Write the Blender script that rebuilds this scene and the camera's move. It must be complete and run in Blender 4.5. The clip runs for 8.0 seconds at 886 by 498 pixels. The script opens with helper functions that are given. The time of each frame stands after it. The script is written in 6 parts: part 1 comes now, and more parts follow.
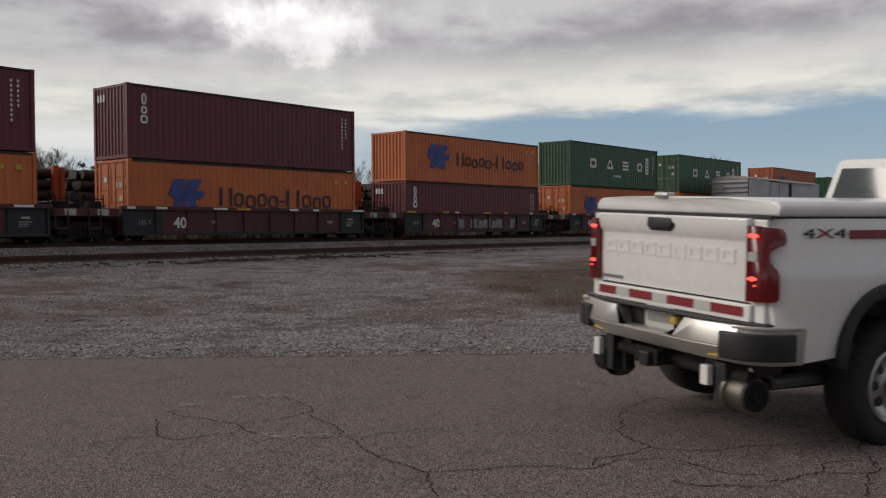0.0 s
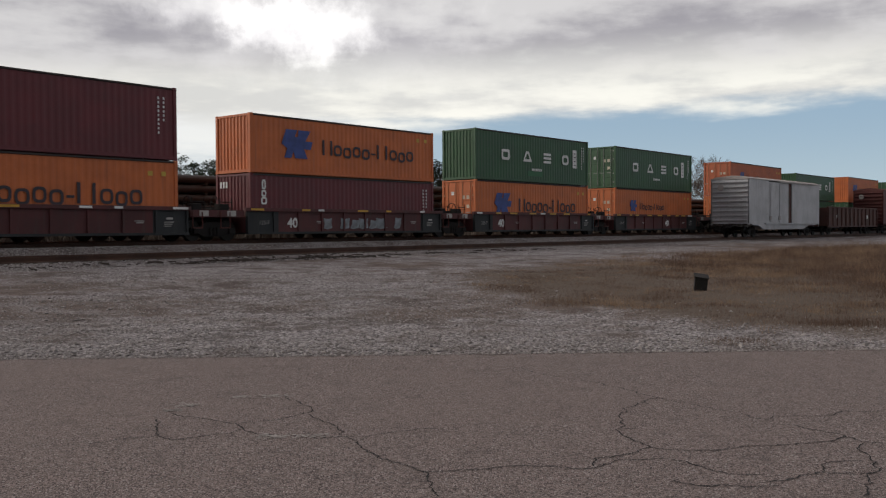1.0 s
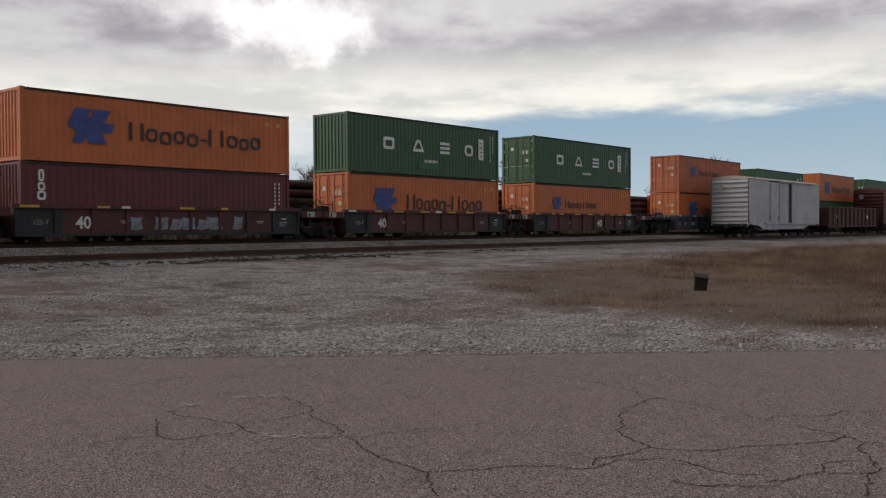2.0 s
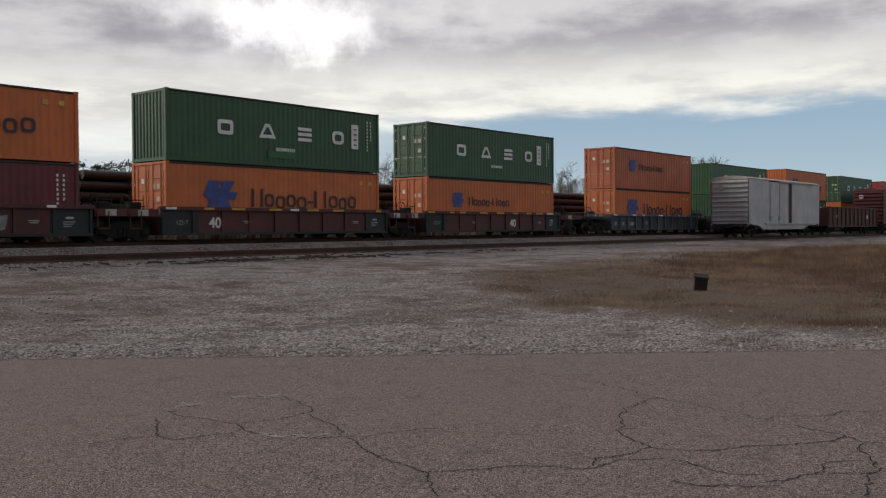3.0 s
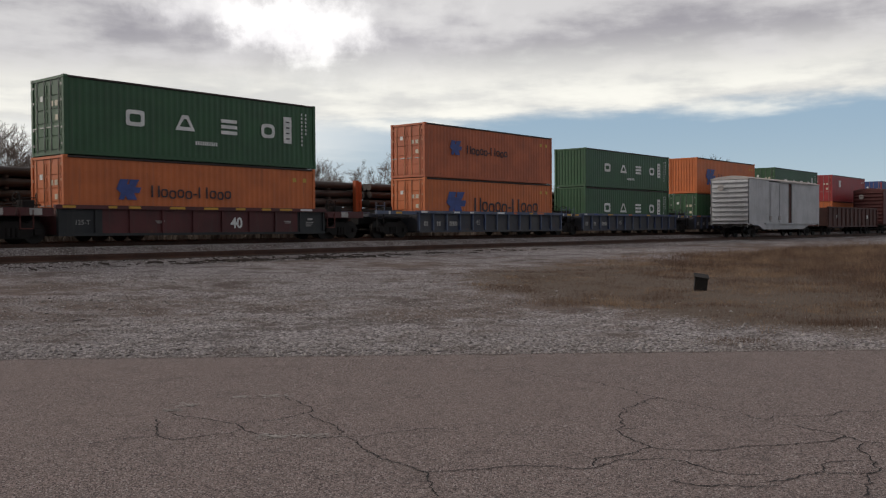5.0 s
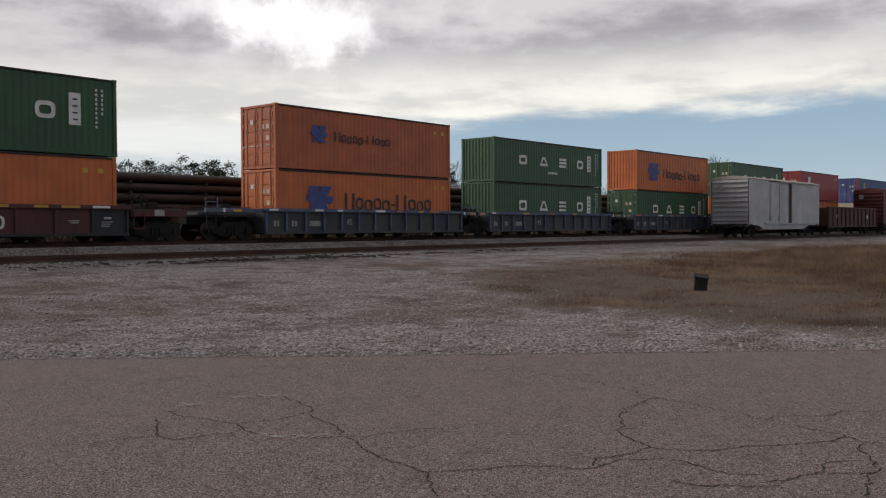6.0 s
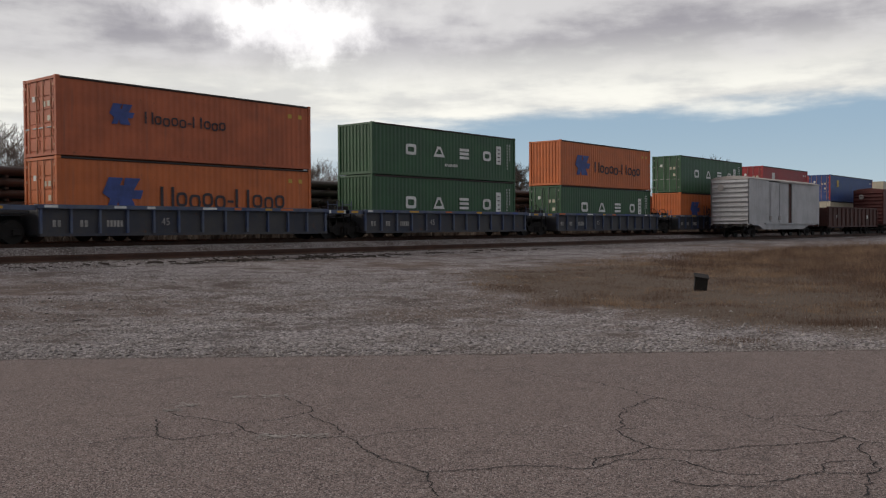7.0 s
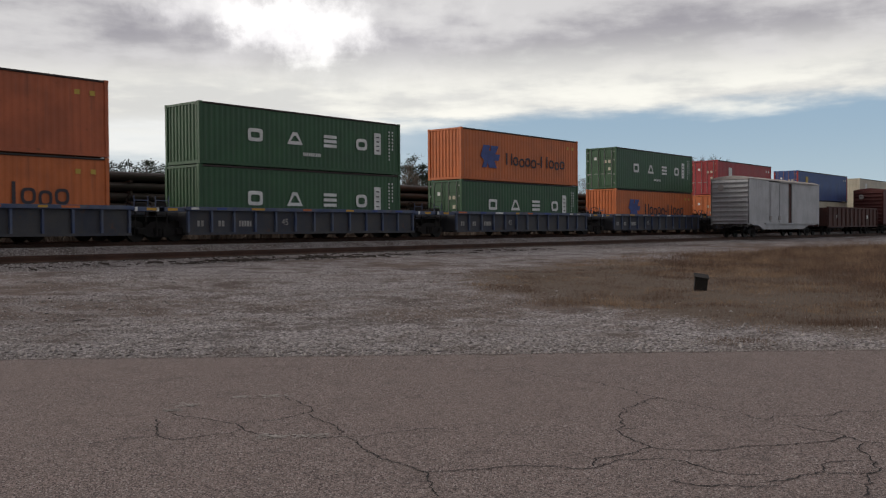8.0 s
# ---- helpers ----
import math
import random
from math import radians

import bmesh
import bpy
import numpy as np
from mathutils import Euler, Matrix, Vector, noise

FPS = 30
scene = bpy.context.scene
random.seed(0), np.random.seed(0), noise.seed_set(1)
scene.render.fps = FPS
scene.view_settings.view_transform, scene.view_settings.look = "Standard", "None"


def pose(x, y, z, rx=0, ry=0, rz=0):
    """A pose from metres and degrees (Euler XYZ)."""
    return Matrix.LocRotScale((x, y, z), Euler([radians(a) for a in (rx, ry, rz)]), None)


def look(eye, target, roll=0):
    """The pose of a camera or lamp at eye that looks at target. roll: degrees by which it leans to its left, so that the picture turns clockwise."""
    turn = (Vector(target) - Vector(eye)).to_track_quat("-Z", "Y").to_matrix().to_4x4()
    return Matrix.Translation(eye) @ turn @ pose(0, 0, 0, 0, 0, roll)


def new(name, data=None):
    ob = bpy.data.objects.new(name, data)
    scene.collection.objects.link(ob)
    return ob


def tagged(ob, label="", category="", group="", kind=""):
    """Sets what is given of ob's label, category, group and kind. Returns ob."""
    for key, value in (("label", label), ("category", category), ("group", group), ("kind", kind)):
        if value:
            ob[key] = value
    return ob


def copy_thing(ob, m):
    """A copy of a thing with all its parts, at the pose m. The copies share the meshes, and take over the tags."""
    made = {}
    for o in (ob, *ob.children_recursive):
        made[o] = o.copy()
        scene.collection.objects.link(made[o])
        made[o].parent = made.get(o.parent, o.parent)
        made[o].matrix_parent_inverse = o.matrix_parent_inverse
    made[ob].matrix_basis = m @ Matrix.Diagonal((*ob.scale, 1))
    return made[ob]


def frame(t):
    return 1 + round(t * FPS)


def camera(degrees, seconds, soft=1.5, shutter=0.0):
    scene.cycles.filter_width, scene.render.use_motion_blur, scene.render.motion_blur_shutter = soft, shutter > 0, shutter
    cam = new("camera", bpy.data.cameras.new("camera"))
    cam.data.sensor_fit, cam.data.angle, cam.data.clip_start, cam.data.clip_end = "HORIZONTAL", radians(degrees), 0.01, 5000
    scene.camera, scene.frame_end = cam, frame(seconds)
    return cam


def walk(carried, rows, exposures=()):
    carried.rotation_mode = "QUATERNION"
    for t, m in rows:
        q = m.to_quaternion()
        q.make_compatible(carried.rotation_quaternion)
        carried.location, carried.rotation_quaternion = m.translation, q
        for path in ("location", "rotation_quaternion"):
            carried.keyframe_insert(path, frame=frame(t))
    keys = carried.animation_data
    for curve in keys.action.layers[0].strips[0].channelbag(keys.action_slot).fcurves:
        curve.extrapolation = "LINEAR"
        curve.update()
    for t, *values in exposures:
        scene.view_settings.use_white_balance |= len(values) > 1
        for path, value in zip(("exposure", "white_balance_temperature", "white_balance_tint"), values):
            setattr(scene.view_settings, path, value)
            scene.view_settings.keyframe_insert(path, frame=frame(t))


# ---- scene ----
EYE = (0.0, 0.0, 1.4)
YAW, TILT = radians(50.16), radians(1.238)
AHEAD = Vector((math.sin(YAW) * math.cos(TILT), math.cos(YAW) * math.cos(TILT), -math.sin(TILT)))
cam = camera(51.26, 8.0, soft=1.2, shutter=0.12)
STAND = look(EYE, Vector(EYE) + AHEAD * 10, -0.38)
walk(cam, [(0.0, STAND), (8.0, STAND)], [(0.0, -0.27), (0.2, -0.08), (0.5, -0.02), (1.2, -0.02), (8.0, -0.02)])

# ---- light: a broken winter cloud layer with the sun hidden behind it, over the tracks ----
SUN_YAW, SUN_UP = radians(-38.0), radians(28.0)
SUN_WAY = Vector((math.sin(SUN_YAW) * math.cos(SUN_UP), math.cos(SUN_YAW) * math.cos(SUN_UP), math.sin(SUN_UP)))
THIN_YAW = radians(50.16)      # the way in which the layer is thin and bright
FORTH = (math.sin(THIN_YAW), math.cos(THIN_YAW), 0.0)
ACROSS = (math.cos(THIN_YAW), -math.sin(THIN_YAW), 0.0)
sun = new("sun", bpy.data.lights.new("sun", "SUN"))
sun.data.energy, sun.data.angle, sun.data.color = 1.9, radians(32), (1.0, 0.93, 0.84)
sun.matrix_world = look((0, 0, 60), Vector((0, 0, 60)) - SUN_WAY)


def maths(tree, op, a, b=None, c=None, clamp=False):
    n = tree.nodes.new("ShaderNodeMath")
    n.operation, n.use_clamp = op, clamp
    for i, v in enumerate((a, b, c)):
        if v is None:
            continue
        if isinstance(v, (int, float)):
            n.inputs[i].default_value = v
        else:
            tree.links.new(v, n.inputs[i])
    return n.outputs[0]


def mix(tree, fac, a, b, blend="MIX"):
    n = tree.nodes.new("ShaderNodeMix")
    n.data_type, n.blend_type = "RGBA", blend
    for i, v in ((0, fac), (6, a), (7, b)):
        if isinstance(v, (int, float)):
            n.inputs[i].default_value = v
        elif isinstance(v, tuple):
            n.inputs[i].default_value = (*v, 1) if len(v) == 3 else v
        else:
            tree.links.new(v, n.inputs[i])
    return n.outputs[2]


def ramp(tree, fac, lo, hi, smooth=True):
    n = tree.nodes.new("ShaderNodeMapRange")
    n.interpolation_type = "SMOOTHSTEP" if smooth else "LINEAR"
    tree.links.new(fac, n.inputs[0])
    n.inputs[1].default_value, n.inputs[2].default_value = lo, hi
    return n.outputs[0]


def noise_of(tree, vector, scale, detail=4.0, rough=0.55, out="Fac"):
    n = tree.nodes.new("ShaderNodeTexNoise")
    n.inputs["Scale"].default_value, n.inputs["Detail"].default_value, n.inputs["Roughness"].default_value = scale, detail, rough
    if vector is not None:
        tree.links.new(vector, n.inputs["Vector"])
    return n.outputs[out]


def sky():
    w = bpy.data.worlds.new("winter_sky")
    scene.world = w
    w.use_nodes = True
    t = w.node_tree
    t.nodes.clear()
    out = t.nodes.new("ShaderNodeOutputWorld")
    clear = t.nodes.new("ShaderNodeTexSky")
    clear.sky_type, clear.sun_disc = "NISHITA", False
    clear.sun_elevation, clear.sun_rotation = SUN_UP, SUN_YAW
    clear.air_density, clear.dust_density, clear.ozone_density = 1.0, 0.6, 2.0
    coord = t.nodes.new("ShaderNodeTexCoord")
    way = coord.outputs["Generated"]
    sep = t.nodes.new("ShaderNodeSeparateXYZ")
    t.links.new(way, sep.inputs[0])
    up = maths(t, "MAXIMUM", sep.outputs[2], 0.0)
    # the cloud layer is a sheet overhead, seen foreshortened towards the horizon
    far = maths(t, "ADD", up, 0.07)
    sheet = t.nodes.new("ShaderNodeCombineXYZ")
    t.links.new(maths(t, "DIVIDE", sep.outputs[0], far), sheet.inputs[0])
    t.links.new(maths(t, "DIVIDE", sep.outputs[1], far), sheet.inputs[1])
    def along(axis):
        n = t.nodes.new("ShaderNodeVectorMath")
        n.operation = "DOT_PRODUCT"
        t.links.new(way, n.inputs[0])
        n.inputs[1].default_value = axis
        return n.outputs["Value"]

    side, front = along(ACROSS), along(FORTH)
    big = noise_of(t, sheet.outputs[0], 0.85, 4.0, 0.5)
    small = noise_of(t, sheet.outputs[0], 2.3, 6.0, 0.56)
    curl = noise_of(t, way, 16.0, 5.0, 0.6)
    torn = noise_of(t, way, 26.0, 6.0, 0.62)
    tone = maths(t, "ADD", maths(t, "MULTIPLY", big, 0.50), maths(t, "ADD", maths(t, "MULTIPLY", small, 0.36), maths(t, "MULTIPLY", curl, 0.14)))
    ripple = maths(t, "SUBTRACT", tone, 0.5)
    # thin, bright rim where the layer ends low down, thicker and greyer above
    edge = maths(t, "SUBTRACT", maths(t, "ADD", up, maths(t, "MULTIPLY", ripple, 0.085)), maths(t, "MULTIPLY", side, 0.03))
    cover = ramp(t, edge, 0.103, 0.128)
    body = maths(t, "SUBTRACT", maths(t, "ADD", up, maths(t, "MULTIPLY", ripple, 0.16)), maths(t, "MULTIPLY", side, 0.02))
    thick = ramp(t, body, 0.146, 0.198)
    lum = ramp(t, tone, 0.41, 0.59)
    grey = mix(t, lum, (0.36, 0.35, 0.39), (0.68, 0.67, 0.685))
    cloud = mix(t, thick, mix(t, lum, (0.70, 0.70, 0.69), (0.97, 0.96, 0.90)), grey)
    # duller on the side away from the thin part
    # an overcast sky is brightest overhead
    cloud = mix(t, 1.0, cloud, mix(t, ramp(t, up, 0.28, 0.85), (1.0, 1.0, 1.0), (1.45, 1.44, 1.42)), "MULTIPLY")
    cloud = mix(t, 1.0, cloud, mix(t, ramp(t, front, -1.0, 1.0, False), (0.36, 0.36, 0.375), (1.03, 1.025, 1.01)), "MULTIPLY")

    def gap(at, height, wide, tall):
        """A thin place in the layer with torn edges."""
        u = maths(t, "DIVIDE", maths(t, "SUBTRACT", side, at), wide)
        v = maths(t, "DIVIDE", maths(t, "SUBTRACT", up, height), tall)
        d = maths(t, "SQRT", maths(t, "ADD", maths(t, "MULTIPLY", u, u), maths(t, "MULTIPLY", v, v)))
        d = maths(t, "ADD", d, maths(t, "MULTIPLY", maths(t, "SUBTRACT", maths(t, "ADD", maths(t, "MULTIPLY", torn, 0.62), maths(t, "MULTIPLY", small, 0.38)), 0.5), 3.0))
        return maths(t, "SUBTRACT", 1.0, ramp(t, d, 0.40, 1.50))

    facing = ramp(t, front, 0.2, 0.6)
    glow = maths(t, "MULTIPLY", maths(t, "ADD", maths(t, "MULTIPLY", gap(-0.145, 0.212, 0.066, 0.030), 0.56), maths(t, "ADD", maths(t, "MULTIPLY", gap(-0.215, 0.228, 0.07, 0.018), 0.28), maths(t, "MULTIPLY", gap(-0.10, 0.21, 0.14, 0.05), 0.09))), facing)
    shine = mix(t, 1.0, cloud, mix(t, glow, (0, 0, 0), (1.0, 0.98, 0.95)), "ADD")
    blue = mix(t, 1.0, clear.outputs[0], (0.10, 0.10, 0.10), "MULTIPLY")
    deep = mix(t, ramp(t, up, 0.0, 0.13), (0.47, 0.585, 0.655), (0.325, 0.455, 0.585))
    pale = ramp(t, maths(t, "MULTIPLY", side, -1.0), -0.06, 0.26)
    veil = mix(t, pale, deep, mix(t, ramp(t, maths(t, "ADD", up, maths(t, "MULTIPLY", ripple, 0.10)), 0.062, 0.098), (0.62, 0.68, 0.72), (0.93, 0.93, 0.91)))
    haze = mix(t, 0.92, blue, veil)
    global_sky = mix(t, cover, haze, shine)
    bg = t.nodes.new("ShaderNodeBackground")
    t.links.new(global_sky, bg.inputs[0])
    bg.inputs[1].default_value = 1.0
    t.links.new(bg.outputs[0], out.inputs[0])


sky()


# ---- materials ----
def material(name, colour, rough=0.6, metal=0.0, vary=0.25, scale=3.0, second=None, grime=0.0, bump=0.0, bump_scale=40.0, spec=0.5, rust=0.0):
    """Painted or raw surface: colour with broad and fine variation, optional grime streaks, rust spots and relief."""
    m = bpy.data.materials.new(name)
    m.use_nodes = True
    t = m.node_tree
    b = t.nodes["Principled BSDF"]
    obj = t.nodes.new("ShaderNodeTexCoord").outputs["Object"]
    broad = noise_of(t, obj, scale * 0.25, 5.0, 0.6)
    fine = noise_of(t, obj, scale * 9, 3.0, 0.6)
    other = second or tuple(c * (1 - vary) for c in colour)
    lit = tuple(min(1, c * (1 + vary * 0.5)) for c in colour)
    c = mix(t, ramp(t, broad, 0.3, 0.7), other, lit)
    c = mix(t, maths(t, "MULTIPLY", ramp(t, fine, 0.35, 0.75), vary * 0.7), c, tuple(k * 0.55 for k in colour))
    if grime:
        streak = t.nodes.new("ShaderNodeMapping")
        streak.inputs["Scale"].default_value = (1.0, 1.0, 0.06)
        t.links.new(obj, streak.inputs[0])
        s = ramp(t, noise_of(t, streak.outputs[0], 5.0, 5.0, 0.65), 0.52, 0.75)
        c = mix(t, maths(t, "MULTIPLY", s, grime), c, (0.055, 0.045, 0.04))
    if rust:
        s = ramp(t, noise_of(t, obj, 2.4, 8.0, 0.7), 0.60, 0.70)
        c = mix(t, maths(t, "MULTIPLY", s, rust), c, (0.11, 0.045, 0.02))
    t.links.new(c, b.inputs["Base Color"])
    t.links.new(maths(t, "ADD", rough - 0.08, maths(t, "MULTIPLY", broad, 0.16), clamp=True), b.inputs["Roughness"])
    b.inputs["Metallic"].default_value = metal
    b.inputs["Specular IOR Level"].default_value = spec
    if bump:
        bp = t.nodes.new("ShaderNodeBump")
        bp.inputs["Strength"].default_value, bp.inputs["Distance"].default_value = bump, 0.01
        t.links.new(noise_of(t, obj, bump_scale, 4.0, 0.6), bp.inputs["Height"])
        t.links.new(bp.outputs[0], b.inputs["Normal"])
    return m


M = {
    "orange": material("orange_container_paint", (0.53, 0.135, 0.034), 0.55, vary=0.16, grime=0.30, rust=0.35),
    "faded_orange": material("faded_orange_paint", (0.44, 0.112, 0.045), 0.6, vary=0.22, grime=0.35, rust=0.6),
    "green": material("green_container_paint", (0.024, 0.083, 0.031), 0.5, vary=0.2, grime=0.25, rust=0.15),
    "maroon": material("maroon_container_paint", (0.118, 0.014, 0.020), 0.5, vary=0.2, grime=0.2, rust=0.25),
    "red": material("red_container_paint", (0.33, 0.025, 0.030), 0.5, vary=0.2, grime=0.3, rust=0.2),
    "blue": material("blue_container_paint", (0.035, 0.075, 0.24), 0.5, vary=0.2, grime=0.3, rust=0.2),
    "cream": material("cream_container_paint", (0.55, 0.49, 0.38), 0.5, vary=0.15, grime=0.4, rust=0.2),
    "edge": material("rust_spotted_dark_edge", (0.045, 0.032, 0.028), 0.75, vary=0.4, rust=0.4),
    "pale_orange": material("sun_bleached_orange", (0.52, 0.25, 0.13), 0.6, vary=0.3),
    "spray": material("faded_spray_paint", (0.26, 0.29, 0.31), 0.7, vary=0.4, scale=6, second=(0.12, 0.12, 0.13)),
    "letter_blue": material("faded_blue_lettering", (0.045, 0.075, 0.26), 0.6, vary=0.3, scale=8),
    "letter_dark": material("dark_blue_lettering", (0.040, 0.030, 0.040), 0.6, vary=0.3, scale=8),
    "letter_white": material("white_lettering", (0.72, 0.72, 0.70), 0.6, vary=0.2, scale=8),
    "stencil_grey": material("dirty_white_stencil", (0.40, 0.38, 0.36), 0.7, vary=0.4, scale=8),
    "patch_green": material("fresh_green_patch", (0.016, 0.125, 0.040), 0.5, vary=0.2),
    "letter_yellow": material("yellow_sticker", (0.55, 0.38, 0.06), 0.6, vary=0.2, scale=8),
    "steel": material("galvanised_lock_rod", (0.30, 0.30, 0.29), 0.45, 0.6, vary=0.3),
    "well_brown": material("brown_well_paint", (0.086, 0.019, 0.020), 0.65, vary=0.3, grime=0.5, rust=0.5),
    "well_black": material("black_well_end", (0.022, 0.024, 0.026), 0.7, vary=0.4, grime=0.3),
    "well_blue": material("faded_blue_well_paint", (0.027, 0.030, 0.047), 0.65, vary=0.4, second=(0.062, 0.058, 0.058), grime=0.8, rust=0.7),
    "chord_blue": material("blue_chord_paint", (0.042, 0.062, 0.135), 0.6, vary=0.35, scale=5, second=(0.11, 0.125, 0.16), grime=0.5, rust=0.5),
    "frame_red": material("red_oxide_frame", (0.105, 0.022, 0.016), 0.7, vary=0.35, grime=0.4, rust=0.3),
    "chord_yellow": material("yellow_reflector", (0.55, 0.30, 0.03), 0.5, vary=0.2),
    "bogie": material("dirty_cast_steel", (0.014, 0.011, 0.010), 0.9, 0.1, vary=0.4, bump=0.4),
    "wheel": material("worn_wheel_steel", (0.024, 0.019, 0.016), 0.6, 0.5, vary=0.3),
    "rail": material("rusty_rail", (0.085, 0.042, 0.028), 0.75, 0.3, vary=0.4),
    "railhead": material("polished_rail_head", (0.30, 0.27, 0.25), 0.35, 0.9, vary=0.2),
    "tie": material("weathered_wood_tie", (0.07, 0.055, 0.045), 0.9, vary=0.4, scale=6, bump=0.5),
}


# ---- building helpers ----
def part(name, bm, mat, parent=None, label="", at=None):
    """Links a bmesh as one mesh object, under a thing or a part if one is given."""
    me = bpy.data.meshes.new(name)
    bm.normal_update()
    bm.to_mesh(me)
    bm.free()
    if mat is not None:
        me.materials.append(M[mat] if isinstance(mat, str) else mat)
    ob = new(name, me)
    if parent is not None:
        ob.parent = parent
    if at is not None:
        ob.matrix_basis = at
    if label:
        tagged(ob, label)
    return ob


def again(name, ob, parent, at):
    """Another piece that shares ob's mesh."""
    o = new(name, ob.data)
    o.parent, o.matrix_basis = parent, at
    return o


def thing(name, label, category, group="", at=None, kind=""):
    ob = tagged(new(name), label, category, group, kind)
    if at is not None:
        ob.matrix_basis = at
    return ob


def box(bm, x0, x1, y0, y1, z0, z1, bevel=0.0):
    r = bmesh.ops.create_cube(bm, size=1.0, matrix=Matrix.Translation(((x0 + x1) / 2, (y0 + y1) / 2, (z0 + z1) / 2)) @ Matrix.Diagonal((x1 - x0, y1 - y0, z1 - z0, 1)))
    if bevel:
        edges = {e for v in r["verts"] for e in v.link_edges}
        bmesh.ops.bevel(bm, geom=list(edges), offset=bevel, segments=2, affect="EDGES", profile=0.5)
    return bm


def boxes(*rows, bevel=0.0):
    bm = bmesh.new()
    for r in rows:
        box(bm, *r, bevel=bevel)
    return bm


def tube(bm, a, b, r, n=10, r2=None):
    a, b = Vector(a), Vector(b)
    m = Matrix.Translation((a + b) / 2) @ (b - a).to_track_quat("Z", "Y").to_matrix().to_4x4()
    bmesh.ops.create_cone(bm, cap_ends=True, segments=n, radius1=r, radius2=r if r2 is None else r2, depth=(b - a).length, matrix=m)
    return bm


def tubes(*rows, n=10):
    bm = bmesh.new()
    for a, b, r in rows:
        tube(bm, a, b, r, n)
    return bm


def outline(points, depth, plane="xz"):
    """A flat outline of a few corners, given thickness towards the camera's side (-y) or along x or z."""
    bm = bmesh.new()
    vs = [bm.verts.new((p[0], 0, p[1]) if plane == "xz" else (0, p[0], p[1]) if plane == "yz" else (p[0], p[1], 0)) for p in points]
    f = bm.faces.new(vs)
    r = bmesh.ops.extrude_face_region(bm, geom=[f])
    way = Vector((0, depth, 0)) if plane == "xz" else Vector((depth, 0, 0)) if plane == "yz" else Vector((0, 0, depth))
    bmesh.ops.translate(bm, vec=way, verts=[g for g in r["geom"] if isinstance(g, bmesh.types.BMVert)])
    bmesh.ops.recalc_face_normals(bm, faces=bm.faces[:])
    return bm


def corrugated(x0, x1, z0, z1, pitch=0.278, deep=0.014):
    """An upright trapezoid-ribbed sheet along x at y = 0, its ribs standing out to -y."""
    bm = bmesh.new()
    n = max(2, round((x1 - x0) / pitch))
    p = (x1 - x0) / n
    xs = []
    for i in range(n):
        for f, d in ((0.0, 0), (0.26, 0), (0.5, 1), (0.76, 1)):
            xs.append((x0 + (i + f) * p, -deep * d))
    xs.append((x1, 0))
    rows = [(bm.verts.new((x, y, z0)), bm.verts.new((x, y, z1))) for x, y in xs]
    for (a, b), (c, d) in zip(rows, rows[1:]):
        bm.faces.new((a, c, d, b))
    return bm


def written(text, size, deep=0.004, bold=0.0):
    """Upright writing in the plane y = 0, read from -y, centred."""
    cu = bpy.data.curves.new("writing", "FONT")
    cu.body, cu.size, cu.extrude, cu.align_x, cu.offset = text, size, deep / 2, "CENTER", bold
    ob = bpy.data.objects.new("writing", cu)
    scene.collection.objects.link(ob)
    me = bpy.data.meshes.new_from_object(ob.evaluated_get(bpy.context.evaluated_depsgraph_get()))
    bpy.data.objects.remove(ob)
    bm = bmesh.new()
    bm.from_mesh(me)
    bmesh.ops.rotate(bm, cent=(0, 0, 0), matrix=Matrix.Rotation(radians(90), 3, "X"), verts=bm.verts[:])
    return bm


# ---- ground ----
RAIL_Z, SIDE_Z = 0.97, 0.61          # tops of the rails of the through track and the siding
MAIN_Y, SIDE_Y, BACK_Y = 33.16, 28.95, 38.3


def smooth(a, b, v):
    u = min(1, max(0, (v - a) / (b - a)))
    return u * u * (3 - 2 * u)


def road_edge(x, y):
    """Metres beyond the edge of the asphalt, along the way the camera faces."""
    return x * 0.744 + y * 0.668 - 10.36


def verge(x, y):
    """How much a place belongs to the weedy bank between the asphalt and the siding."""
    u, v = road_edge(x, y), (x * 0.668 - y * 0.744)
    wob = 1.2 * noise.noise((x * 0.45, y * 0.45, 5))
    return smooth(0.1, 2.6, u + wob - max(0, 4.8 - v) * 2.1) * smooth(-0.8, 3.2, v + wob) * (1 - smooth(14.0, 19.5, y + wob))


def ground_z(x, y):
    e = road_edge(x, y)
    z = -0.05 + 0.05 * smooth(-0.4, 0.35, e)
    z += 0.30 * smooth(9.0, 25.5, y)
    z += 0.10 * smooth(25.9, 27.4, y) + 0.40 * smooth(29.9, 31.7, y) + 0.02 * smooth(34.6, 36, y)
    z -= 0.5 * smooth(41, 46, y)
    if e > 0.2:
        q = smooth(0.2, 2.5, e) * (1 - smooth(25, 26.5, y))
        z += q * (0.06 * noise.noise((x * 0.35, y * 0.35, 0)) + 0.030 * noise.noise((x * 1.4, y * 1.4, 3)))
        z += 0.07 * verge(x, y)
    return z


def spaced(stops):
    out = []
    for (a, step), (b, _) in zip(stops, stops[1:]):
        n = max(1, round((b - a) / step))
        out += [a + (b - a) * i / n for i in range(n)]
    return out + [stops[-1][0]]


